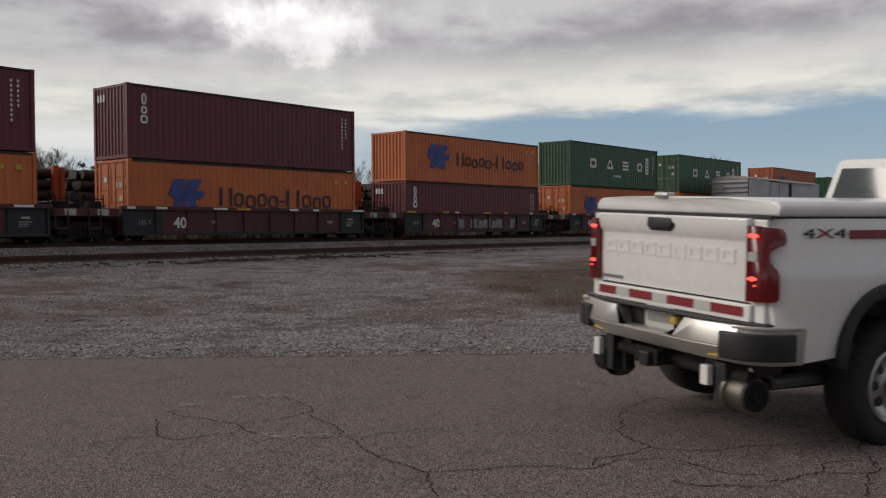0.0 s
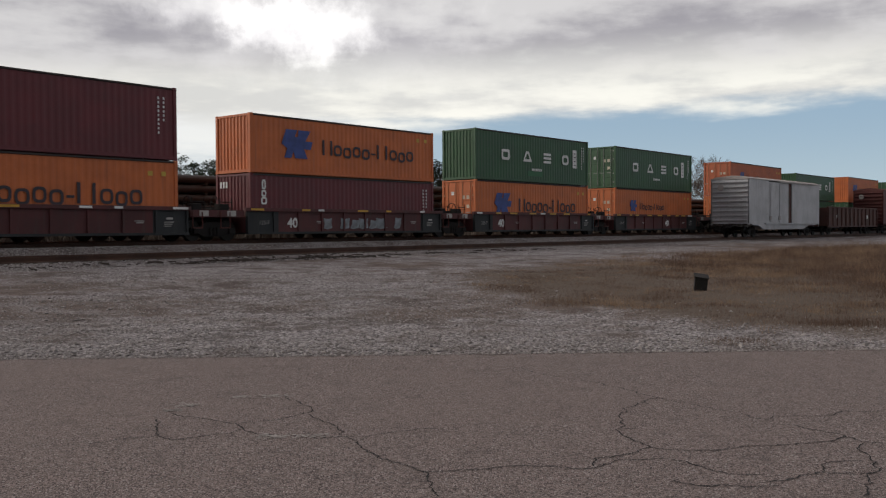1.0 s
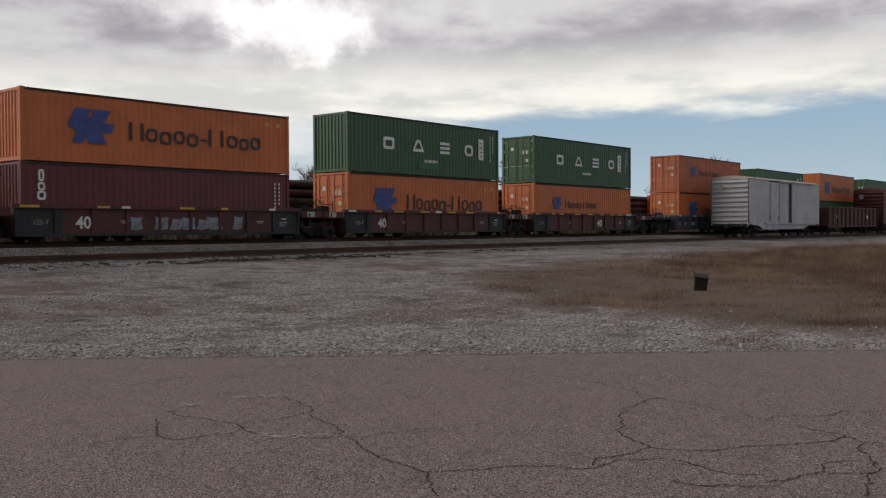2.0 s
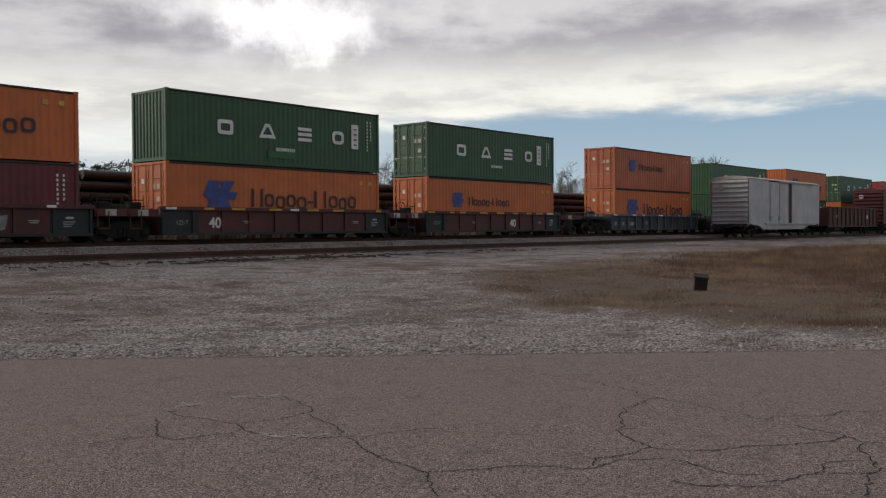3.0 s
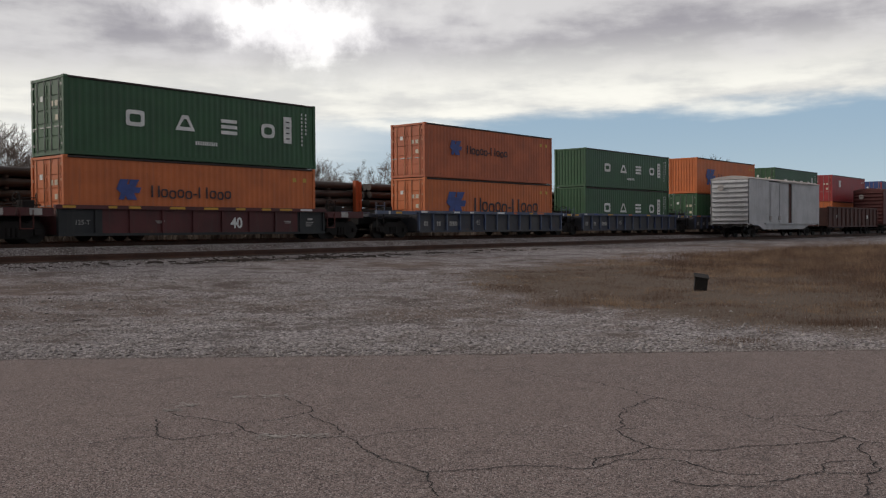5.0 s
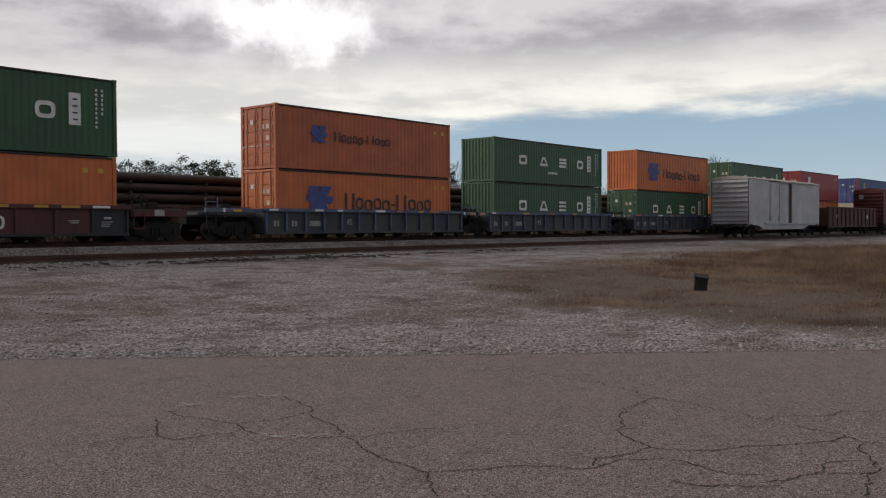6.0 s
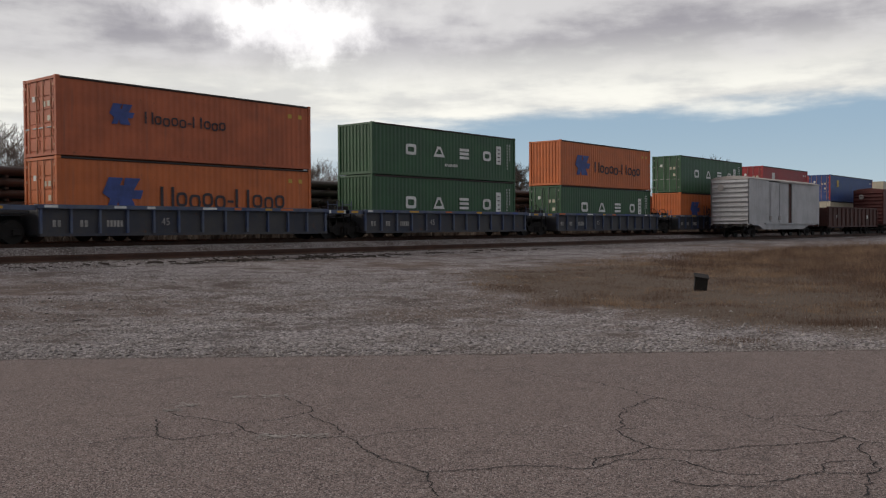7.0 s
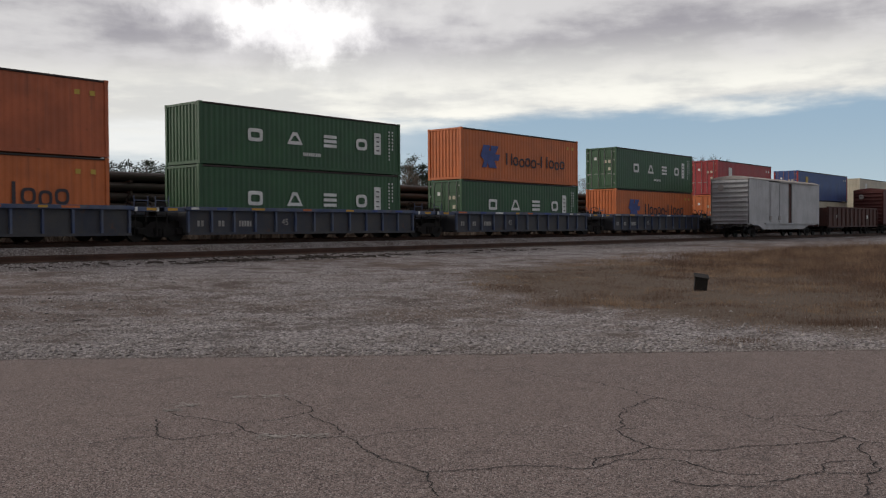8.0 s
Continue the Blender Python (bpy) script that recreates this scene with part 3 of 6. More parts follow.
def well_car(label, scheme, well0, well1, end0, end1, bogies, stencil=2.55):
    """One unit of an articulated well car. x along the train, near side at y = -0.14, rails at z = 0."""
    paint, top = ("well_brown", "well_brown") if scheme == "brown" else ("well_blue", "chord_blue")
    deep, over = (0.07, 0.10) if scheme == "brown" else (0.11, 0.15)
    car = thing("well_car", label, "railway wagon", "well cars of the train")
    L = well1 - well0
    for y0, y1, out in ((-0.14, -0.05, -1), (2.49, 2.58, 1)):
        if scheme == "brown":
            spans = [(0, 1.75, "well_black"), (1.75, L - 1.6, paint), (L - 1.6, L, "well_black")]
        else:
            spans = [(0, L, paint)]
        for a, b, m in spans:
            part("side_sheet", boxes((well0 + a, well0 + b, y0, y1, 0.36, 1.25)), m, car)
        n = 9 if scheme == "brown" else 12
        for i in range(n + 1):
            x = well0 + 0.05 + i * (L - 0.10) / n
            a, b = (y0 - deep, y0) if out < 0 else (y1, y1 + deep)
            part("rib", boxes((x - 0.045, x + 0.045, a, b, 0.36, 1.24)), "well_black" if scheme == "brown" and (x - well0 < 1.7 or well1 - x < 1.5) else top, car)
        a, b = (y0 - over, y1) if out < 0 else (y0, y1 + over)
        part("top_chord", boxes((well0 - 0.1, well1 + 0.1, a, b, 1.25, 1.40), bevel=0.01), top, car)
        part("bottom_chord", boxes((well0, well1, a, b, 0.26, 0.36)), "well_black" if scheme == "brown" else paint, car)
    # reflectors along the top chord
    x, face = well0 + 0.15, -0.14 - over
    rnd = random.Random(int(well0 * 10) + len(MOVERS))
    while x < well1 - 0.6:
        w = rnd.choice((0.35, 0.5, 0.7))
        m = rnd.choice(("chord_yellow", "chord_yellow", "letter_white")) if scheme == "brown" else rnd.choice(("chord_yellow", "stencil_grey", "letter_blue", "orange", "letter_white"))
        part("reflector", boxes((x, x + w, face - 0.006, face, 1.285, 1.375)), m, car)
        x += w + rnd.choice((0.5, 0.9, 1.3, 2.2))
    for x in (well0 + 0.02, well1 - 0.08):
        part("well_end", boxes((x, x + 0.06, -0.04, 2.48, 0.30, 1.24)), paint, car)
    part("well_floor", boxes((well0, well1, 0.0, 2.44, 0.26, 0.32)), "well_black", car)
    for a, b in ((end0, well0 - 0.1), (well1 + 0.1, end1)):
        if abs(b - a) < 0.2:
            continue
        lo, hi = min(a, b), max(a, b)
        mid = (lo + hi) / 2
        if scheme == "brown":
            part("end_deck", boxes((lo, hi, 0.15, 2.29, 0.98, 1.16), bevel=0.02), paint, car)
            for y in (-0.10, 2.42):
                part("end_sill", boxes((lo + 0.05, hi, y, y + 0.12, 1.0, 1.28)), paint, car)
            part("placard", boxes((mid - 0.2, mid + 0.25, -0.108, -0.102, 1.02, 1.26)), "stencil_grey", car)
        else:
            part("end_deck", boxes((lo, hi, 0.3, 2.14, 1.06, 1.185), bevel=0.02), paint, car)
            # an open grating carried on a blue edge beam, with the bogie bare below
            for y in (-0.22, 2.50):
                part("end_sill", boxes((lo + 0.05, hi, y, y + 0.14, 1.19, 1.37), bevel=0.012), top, car)
            for k in range(8):
                y = -0.02 + k * 0.33
                part("deck_slat", boxes((lo + 0.1, hi, y, y + 0.16, 1.20, 1.24)), paint, car)
            part("sill_mark", boxes((mid - 0.1, mid + 0.35, -0.226, -0.220, 1.23, 1.33)), "chord_yellow", car)
            part("sill_mark", boxes((mid - 0.62, mid - 0.50, -0.226, -0.220, 1.20, 1.36)), "letter_white", car)
        part("centre_sill", boxes((lo - 0.1, hi, 0.95, 1.5, 0.70, 1.0)), "bogie", car)
        part("hand_brake", boxes((mid - 0.25, mid + 0.2, 0.3, 0.75, 1.20, 1.56), bevel=0.03), "bogie", car)
        part("valve_box", boxes((mid + 0.2, mid + 0.65, 1.4, 1.95, 1.20, 1.46), bevel=0.03), "bogie", car)
        part("brake_wheel", lathe_ring(0.30, 0.022), "bogie", car, at=pose(mid - 0.34, 0.55, 1.55))
        part("brake_pipe", tubes(((lo + 0.1, 0.9, 1.42), (hi, 0.85, 1.40), 0.025), n=6), "bogie", car)
        part("brake_pipe", tubes(((lo + 0.2, 1.7, 1.32), (hi, 1.75, 1.42), 0.022), n=6), "bogie", car)
        part("grab_rail", tubes(((lo + 0.15, -0.06, 1.25), (lo + 0.15, -0.06, 1.80), 0.02), ((lo + 0.75, -0.06, 1.25), (lo + 0.75, -0.06, 1.80), 0.02), ((lo + 0.15, -0.06, 1.62), (lo + 0.75, -0.06, 1.62), 0.018), n=6), top if scheme == "blue" else "bogie", car)
        part("ladder_step", boxes((lo + 0.12, lo + 0.62, -0.16, -0.06, 0.52, 0.56), (lo + 0.12, lo + 0.15, -0.16, -0.12, 0.52, 1.2), (lo + 0.59, lo + 0.62, -0.16, -0.12, 0.52, 1.2)), "frame_red" if scheme == "brown" else "bogie", car)
    for x in bogies:
        bogie(car, x, True)
    if scheme == "brown":
        part("stencil", written("40", 0.60, bold=0.016), "letter_white", car, at=pose(well0 + stencil, -0.152, 0.55))
        part("stencil", written("125-T", 0.25), "stencil_grey", car, at=pose(well0 + 0.95, -0.152, 0.68))
        for x in (well0 + 4.0, well1 - 2.4):
            part("lettering_bar", boxes((x, x + 0.42, -0.152, -0.145, 0.80, 0.835), (x + 0.06, x + 0.38, -0.152, -0.145, 0.73, 0.765)), "stencil_grey", car)
        part("lettering_bar", boxes((well1 - 1.1, well1 - 0.78, -0.152, -0.145, 0.60, 0.635), (well1 - 1.1, well1 - 0.72, -0.152, -0.145, 0.68, 0.715), (well1 - 1.1, well1 - 0.65, -0.152, -0.145, 0.76, 0.795), (well1 - 1.0, well1 - 0.7, -0.152, -0.145, 0.88, 0.96)), "stencil_grey", car)
    else:
        for x, w in ((0.52, 0.12), (0.70, 0.12), (1.56, 0.12), (1.74, 0.12), (2.62, 0.10), (2.76, 0.10), (2.90, 0.10), (3.04, 0.10), (3.18, 0.10)):
            part("lettering_bar", boxes((well0 + x, well0 + x + w, -0.152, -0.145, 0.60, 0.84)), "stencil_grey", car)
        part("stencil", written("45", 0.40), "stencil_grey", car, at=pose(well0 + 5.15, -0.152, 0.66))
    return car


def stack(x, scheme, lower, upper, ends, bogies, length=12.192, stencil=2.55, tagged_side=False):
    """One unit of the train with its two containers; x is where the containers begin at the start of the clip."""
    floor = RAIL_Z + (0.335 if scheme == "brown" else 0.285)
    pad = 0.35 if scheme == "brown" else 0.75
    names = {"brown": "brown painted double-stack well car rolling on the through track", "blue": "faded blue-grey double-stack well car rolling on the through track"}
    car = well_car(names[scheme], scheme, -pad, length + pad, ends[0], ends[1], bogies, stencil)
    MOVERS.append((car, x, FACE_Y, RAIL_Z))
    if tagged_side:
        rnd = random.Random(3)
        gx = 4.1
        for k in range(7):
            w, hi, lean = rnd.uniform(0.45, 0.8), rnd.uniform(0.42, 0.62), rnd.uniform(-0.12, 0.16)
            shape = [(0, 0.05), (w * 0.4, 0), (w, 0.06), (w * 0.92 + lean, hi * 0.6), (w + lean, hi), (w * 0.5 + lean, hi * 0.92), (lean, hi), (0.06 + lean * 0.4, hi * 0.5)]
            part("graffiti_patch", outline(shape, -0.006), "spray", car, "pale grey spray paint", at=pose(gx, -0.146, 0.45))
            gx += w + rnd.choice((0.03, 0.06, 0.5))
    z = floor
    for (colour, height, door, style, label), seat in ((lower, "lower"), (upper, "upper")):
        c = container(label, colour, length, height, door, style)
        MOVERS.append((c, x + (random.uniform(-0.03, 0.03)), FACE_Y, z))
        z += height + 0.012


HC, STD = 2.896, 2.591
LOW, TOP = "resting in a well car", "stacked on another container"
ORANGE = lambda seat, f="": "%sorange ribbed steel shipping container %s" % (f, seat)
J = (-1.83, 12.192 + 1.83)     # where units of a set meet, over a shared bogie
stack(-12.22, "brown", ("orange", HC, False, "hl", ORANGE(LOW)), ("maroon", HC, False, "tex", "maroon ribbed steel shipping container " + TOP), J, (J[1],))
stack(3.72, "brown", ("orange", HC, False, "hl", ORANGE(LOW)), ("maroon", HC, False, "tex", "maroon ribbed steel shipping container " + TOP), J, (J[1],))
stack(19.48, "brown", ("orange", HC, True, "hl", ORANGE(LOW)), ("maroon", HC, False, "tex", "maroon ribbed steel shipping container " + TOP), J, (J[1],))
stack(35.34, "brown", ("maroon", STD, False, "tex", "maroon ribbed steel shipping container " + LOW), ("orange", STD, False, "hl_top", ORANGE(TOP)), J, (J[1],), tagged_side=True)
stack(51.17, "brown", ("orange", HC, True, "hl", ORANGE(LOW)), ("green", HC, False, "uasc_patch", "dark green ribbed steel shipping container " + TOP), J, (J[1],))
stack(67.02, "brown", ("orange", HC, True, "hl_small", ORANGE(LOW)), ("green", HC, True, "uasc", "dark green shipping container with silver lock rods, " + TOP), (J[0], 12.192 + 3.0), (12.192 + 1.75,), stencil=7.9)
B0, B1 = -2.25, 12.192 + 2.25
stack(86.91, "blue", ("orange", HC, True, "hl", ORANGE(LOW)), ("faded_orange", HC, True, "hl_small", ORANGE(TOP, "faded rust-streaked ")), (-3.9, B1 + 0.0), (-2.3, B1))
stack(103.14, "blue", ("green", HC, False, "uasc", "dark green ribbed steel shipping container " + LOW), ("green", STD, False, "uasc", "dark green ribbed steel shipping container " + TOP), (B0, B1 + 0.4), (B1 + 0.2,))
stack(120.31, "blue", ("green", HC, True, "uasc", "dark green ribbed steel shipping container " + LOW), ("orange", HC, False, "hl_top", ORANGE(TOP)), (B0 - 0.3, B1 + 0.4), (B1 + 0.2,))
stack(137.57, "blue", ("orange", HC, False, "hl", ORANGE(LOW)), ("green", HC, True, "uasc", "dark green ribbed steel shipping container " + TOP), (B0 - 0.3, B1 + 0.4), (B1 + 0.2,))
stack(154.7, "blue", ("orange", HC, True, "hl", ORANGE(LOW)), ("red", HC, True, "plain", "red ribbed steel shipping container " + TOP), (B0 - 0.3, B1 + 0.6), (B1 - 0.3,))
stack(174.2, "blue", ("cream", HC, False, "plain", "cream shipping container " + LOW), ("blue", HC, True, "plain", "blue long domestic shipping container " + TOP), (B0, 16.15 + 2.2), (-2.2, 16.15 + 2.0), 16.15)
stack(195.2, "blue", ("cream", HC, False, "plain", "cream shipping container " + LOW), ("cream", HC, False, "plain", "cream shipping container " + TOP), (B0, 16.15 + 2.2), (16.15 + 2.0,), 16.15)
stack(216.2, "blue", ("green", HC, False, "plain", "dark green shipping container " + LOW), ("orange", HC, False, "plain", ORANGE(TOP)), (B0, 16.15 + 2.2), (16.15 + 2.0,), 16.15)


# ---- wagons standing on the siding ----
M.update({
    "boxcar": material("chalky_white_wagon_paint", (0.46, 0.46, 0.475), 0.65, vary=0.16, grime=0.3, rust=0.35),
    "boxcar_roof": material("rusty_galvanised_roof", (0.36, 0.33, 0.315), 0.7, vary=0.3, rust=0.6),
    "gondola": material("rusted_brown_wagon", (0.075, 0.026, 0.020), 0.75, vary=0.35, grime=0.4, rust=0.6),
    "oxide": material("dark_oxide_wagon_paint", (0.085, 0.016, 0.014), 0.65, vary=0.25, grime=0.3),
    "pipe": material("dark_brown_pipe", (0.050, 0.034, 0.028), 0.6, 0.2, vary=0.35),
    "stanchion": material("orange_stanchion_paint", (0.42, 0.085, 0.022), 0.65, vary=0.25, grime=0.4, rust=0.5),
})


def box_wagon(label, L, H, mats, door, at):
    """A box wagon with its near side at y = -0.33, bogies centred on y = 1.22, rails at z = 0."""
    side, roof = mats
    car = thing("boxcar", label, "railway wagon", "wagons on the siding", at)
    y0, y1, z0 = -0.33, 2.77, 1.05
    def ribbed_end(x, way):
        bm = bmesh.new()
        box(bm, min(x, x + 0.04 * way), max(x, x + 0.04 * way), y0 + 0.03, y1 - 0.03, z0, H - 0.15)
        return bm
    for x, way in ((0.0, 1), (L, -1)):
        e = part("end_sheet", ribbed_end(x, way), side, car)
        for i in range(9):
            z = z0 + 0.24 + i * (H - z0 - 0.62) / 8
            tb = outline([(y0 + 0.10, 0.0), (y0 + 0.22, 0.10), (y1 - 0.22, 0.10), (y1 - 0.10, 0.0), (y1 - 0.22, -0.10), (y0 + 0.22, -0.10)], -0.16 * way, "yz")
            for v in tb.verts:
                if abs(v.co.x) > 0.1:
                    v.co.z = v.co.z * 0.35 + 0.045
            part("end_rib", tb, side, e, at=pose(x, 0, z))
        for y in (y0, y1 - 0.10):
            part("corner_post", boxes((min(x, x + 0.12 * way), max(x, x + 0.12 * way), y, y + 0.10, z0 - 0.1, H - 0.10), bevel=0.01), side, car)
        part("ladder", tubes(*[((x - 0.08 * way, y0 + 0.12, z0 + 0.1 + 0.42 * k), (x - 0.08 * way, y0 + 0.55, z0 + 0.1 + 0.42 * k), 0.014) for k in range(4)], ((x - 0.08 * way, y0 + 0.10, z0 - 0.3), (x - 0.08 * way, y0 + 0.10, z0 + 1.5), 0.016), ((x - 0.08 * way, y0 + 0.56, z0 - 0.3), (x - 0.08 * way, y0 + 0.56, z0 + 1.5), 0.016), n=6), side, car)
        part("brake_wheel", tubes(((x - 0.16 * way, 1.9, H - 0.75), (x - 0.11 * way, 1.9, H - 0.75), 0.26), n=20), "boxcar_roof", car)
    # plug door, dark panel coloured as the gap's shade, other leaf's proud sheet
    d0, d1, d2 = (4.1, 8.45, 9.15) if door else (L * 0.44, L * 0.44 + 3.0, L * 0.44 + 3.0)
    for y, s in ((y0, -1), (y1, 1)):
        a, b = (y, y + 0.05) if s < 0 else (y - 0.05, y)
        part("side_sheet", boxes((0.12, d0, a, b, z0, H - 0.10)), side, car)
        part("side_sheet", boxes((d2, L - 0.12, a, b, z0, H - 0.10)), side, car)
        for u, v, n in ((0.12, d0, 3), (d2, L - 0.12, 4)):
            for i in range(1, n):
                x = u + (v - u) * i / n
                yy = (y - 0.004, y) if s < 0 else (y, y + 0.004)
                part("side_seam", boxes((x - 0.03, x + 0.03, yy[0], yy[1], z0 + 0.05, H - 0.18)), side, car)
        part("side_sill", outline([(0.3, z0 + 0.02), (1.0, z0 - 0.12), (1.9, z0 - 0.14), (3.0, z0 - 0.46), (L - 4.2, z0 - 0.46), (L - 2.9, z0 - 0.14), (L - 1.2, z0 - 0.12), (L - 0.3, z0 + 0.02)], 0.05), side, car, at=pose(0, a - 0.012 * (s < 0), 0))
        if door:
            o = part("door", boxes((d0 + 0.02, d1, a + s * 0.03, b + s * 0.03, z0 + 0.06, H - 0.22)), side, car)
            for x in (4.35, 6.30):
                part("lock_bar", tubes(((x, y + s * 0.07, z0 + 0.12), (x, y + s * 0.07, H - 0.35), 0.030), n=6), side, o)
                part("lock_handle", boxes((x - 0.22, x + 0.22, min(y + s * 0.04, y + s * 0.10), max(y + s * 0.04, y + s * 0.10), z0 + 0.30, z0 + 0.62), bevel=0.01), "boxcar_roof", o, "rusty door lock")
            part("door", boxes((d2 - 0.02, L - 0.30, a + s * 0.09, b + s * 0.09, z0 + 0.06, H - 0.20)), side, car)
            part("shaded_gap_panel", boxes((d1, d2, min(y, y - s * 0.16), max(y, y - s * 0.16) - 0.08, z0, H - 0.22)), "gondola", car, "dark brown panel standing for the shaded gap beside the door")
            part("door_track", boxes((d0 + 2.2, L - 1.9, min(y, y + s * 0.16), max(y, y + s * 0.16), H - 0.20, H - 0.11)), "boxcar_roof", car)
            part("door_rail", boxes((d0 - 1.0, L - 1.9, min(y, y + s * 0.15), max(y, y + s * 0.15), z0 - 0.04, z0 + 0.05)), side, car)
        else:
            part("door", boxes((d0, d1, min(y, y + s * 0.07), max(y, y + s * 0.07), z0 + 0.06, H - 0.22)), side, car)
    part("inner_floor", boxes((0.1, L - 0.1, y0 + 0.06, y1 - 0.06, z0 - 0.12, z0)), "tie", car)
    bm = outline([(y0 - 0.03, H - 0.12), (y0 - 0.03, H - 0.06), (y0 + 0.5, H + 0.08), (1.22, H + 0.16), (y1 - 0.5, H + 0.08), (y1 + 0.03, H - 0.06), (y1 + 0.03, H - 0.12)], L + 0.06, "yz")
    r = part("roof", bm, roof, car, "rust-stained metal roof", at=pose(-0.03, 0, 0))
    for i in range(12):
        x = 0.4 + i * (L - 0.8) / 11
        part("roof_rib", outline([(y0, H - 0.055), (y0 + 0.5, H + 0.085), (1.22, H + 0.165), (y1 - 0.5, H + 0.085), (y1, H - 0.055), (y1, H - 0.02), (y1 - 0.5, H + 0.12), (1.22, H + 0.20), (y0 + 0.5, H + 0.12), (y0, H - 0.02)], 0.08, "yz"), roof, r, at=pose(x, 0, 0))
    part("coupler", boxes((-0.75, 0.1, 1.08, 1.36, 0.72, 0.98), bevel=0.03), "bogie", car)
    part("coupler", boxes((L - 0.1, L + 0.75, 1.08, 1.36, 0.72, 0.98), bevel=0.03), "bogie", car)
    for x in (1.9, L - 1.9):
        bogie(car, x)
    part("lettering_bar", boxes((L * 0.28, L * 0.28 + 0.5, y0 - 0.010, y0 - 0.003, z0 + 0.75, z0 + 0.92)), "letter_dark", car)
    return car


def gondola(at):
    L, H, y0, y1, z0 = 16.2, 2.55, -0.33, 2.77, 1.05
    car = thing("gondola_wagon", "rust-brown open gondola wagon standing on the siding", "railway wagon", "wagons on the siding", at)
    for y in (y0, y1 - 0.05):
        part("side_sheet", boxes((0.05, L - 0.05, y, y + 0.05, z0 - 0.2, H)), "gondola", car)
        part("top_chord", boxes((0, L, y - 0.06, y + 0.11, H - 0.02, H + 0.10), bevel=0.01), "gondola", car)
        part("side_sill", boxes((0, L, y - 0.05, y + 0.10, z0 - 0.32, z0 - 0.18)), "gondola", car)
        for i in range(13):
            x = 0.15 + i * (L - 0.3) / 12
            yy = (y - 0.09, y) if y < 1 else (y + 0.05, y + 0.14)
            part("side_post", boxes((x - 0.06, x + 0.06, yy[0], yy[1], z0 - 0.2, H)), "gondola", car)
    for x in (0.0, L - 0.05):
        part("end_sheet", boxes((x, x + 0.05, y0, y1, z0 - 0.2, H)), "gondola", car)
    for k in range(4):
        part("end_rib", boxes((-0.05, 0.0, y0 + 0.1, y1 - 0.1, z0 + 0.1 + k * 0.38, z0 + 0.2 + k * 0.38)), "gondola", car)
    part("floor_plate", boxes((0.05, L - 0.05, y0 + 0.05, y1 - 0.05, z0 - 0.1, z0)), "gondola", car)
    for x in (2.6, 12.4):
        part("lettering_bar", boxes((x, x + 0.45, y0 - 0.012, y0 - 0.004, z0 + 0.5, z0 + 0.85)), "letter_white", car)
    for x in (1.9, L - 1.9):
        bogie(car, x)
    return car


SIDE_FACE = SIDE_Y - 1.22
box_wagon("chalky white boxcar with ribbed ends standing on the siding", 16.4, 4.62, ("boxcar", "boxcar_roof"), True, pose(69.6, SIDE_FACE, SIDE_Z))
gondola(pose(88.4, SIDE_FACE, SIDE_Z))
box_wagon("dark oxide-red boxcar standing behind a gondola", 16.4, 4.75, ("oxide", "oxide"), False, pose(107.2, SIDE_FACE, SIDE_Z))


# ---- pipe wagons standing behind the train ----
def pipe_wagon(at, layers, seed):
    rnd = random.Random(seed)
    L = 16.6
    car = thing("pipe_wagon", "flat wagon with orange stanchions, stacked with dark pipes", "railway wagon", "pipe wagons behind the train", at)
    part("deck", boxes((0, L, -0.2, 2.64, 1.0, 1.15), bevel=0.02), "well_black", car)
    part("centre_sill", boxes((0, L, 0.9, 1.54, 0.62, 1.0)), "bogie", car)
    for y in (-0.2, 2.54):
        part("side_sill", boxes((0, L, y, y + 0.10, 0.80, 1.0)), "gondola", car)
    r, z = 0.20, 1.28
    for k in range(layers):
        n = 6
        for i in range(n):
            y = 1.22 + (i - (n - 1) / 2) * 2 * r
            a, b = 0.0 + rnd.uniform(-0.12, 0.12), L + 0.15 + rnd.uniform(-0.2, 0.12)
            bm = tubes(((a, y, z + r), (b, y, z + r), r), n=14)
            part("pipe", bm, "pipe", car)
        if k < layers - 1:
            for x in (2.2, 6.2, 10.4, 14.2):
                part("timber", boxes((x - 0.06, x + 0.06, -0.12, 2.56, z + 2 * r - 0.01, z + 2 * r + 0.075)), "tie", car)
        z += 2 * r + 0.065
    for x in (L - 0.55,):
        f = 1.0
        for y in (-0.26, 2.46):
            part("stanchion", boxes((x, x + 0.24, y, y + 0.24, 1.15, 1.15 + 2.02 * f), (x + 0.30, x + 0.50, y + 0.02, y + 0.22, 1.15, 1.15 + 1.96 * f), bevel=0.015), "stanchion", car, "orange painted steel stanchion")
    for x in (1.9, L - 1.9):
        bogie(car, x)
    part("coupler", boxes((L, L + 0.7, 1.08, 1.36, 0.70, 0.96), bevel=0.03), "bogie", car)
    return car


build_track("back_track", BACK_Y, RAIL_Z, -60, 400, "track behind the train with stored wagons")
for k in range(-1, 9):
    pipe_wagon(pose(3.0 + 17.5 * k, BACK_Y - 1.22, RAIL_Z), (4, 4, 4, 4, 4)[k % 5], 11 + k)


# ---- woods ----
M.update({
    "bark": material("grey_bark", (0.13, 0.105, 0.09), 0.9, vary=0.35, bump=0.5),
    "twig": material("winter_twigs", (0.16, 0.125, 0.105), 0.9, vary=0.3),
    "needles": material("dark_pine_needles", (0.035, 0.050, 0.026), 0.85, vary=0.5, scale=1.2),
    "brush": material("winter_scrub", (0.115, 0.085, 0.065), 0.95, vary=0.45, scale=0.8),
})


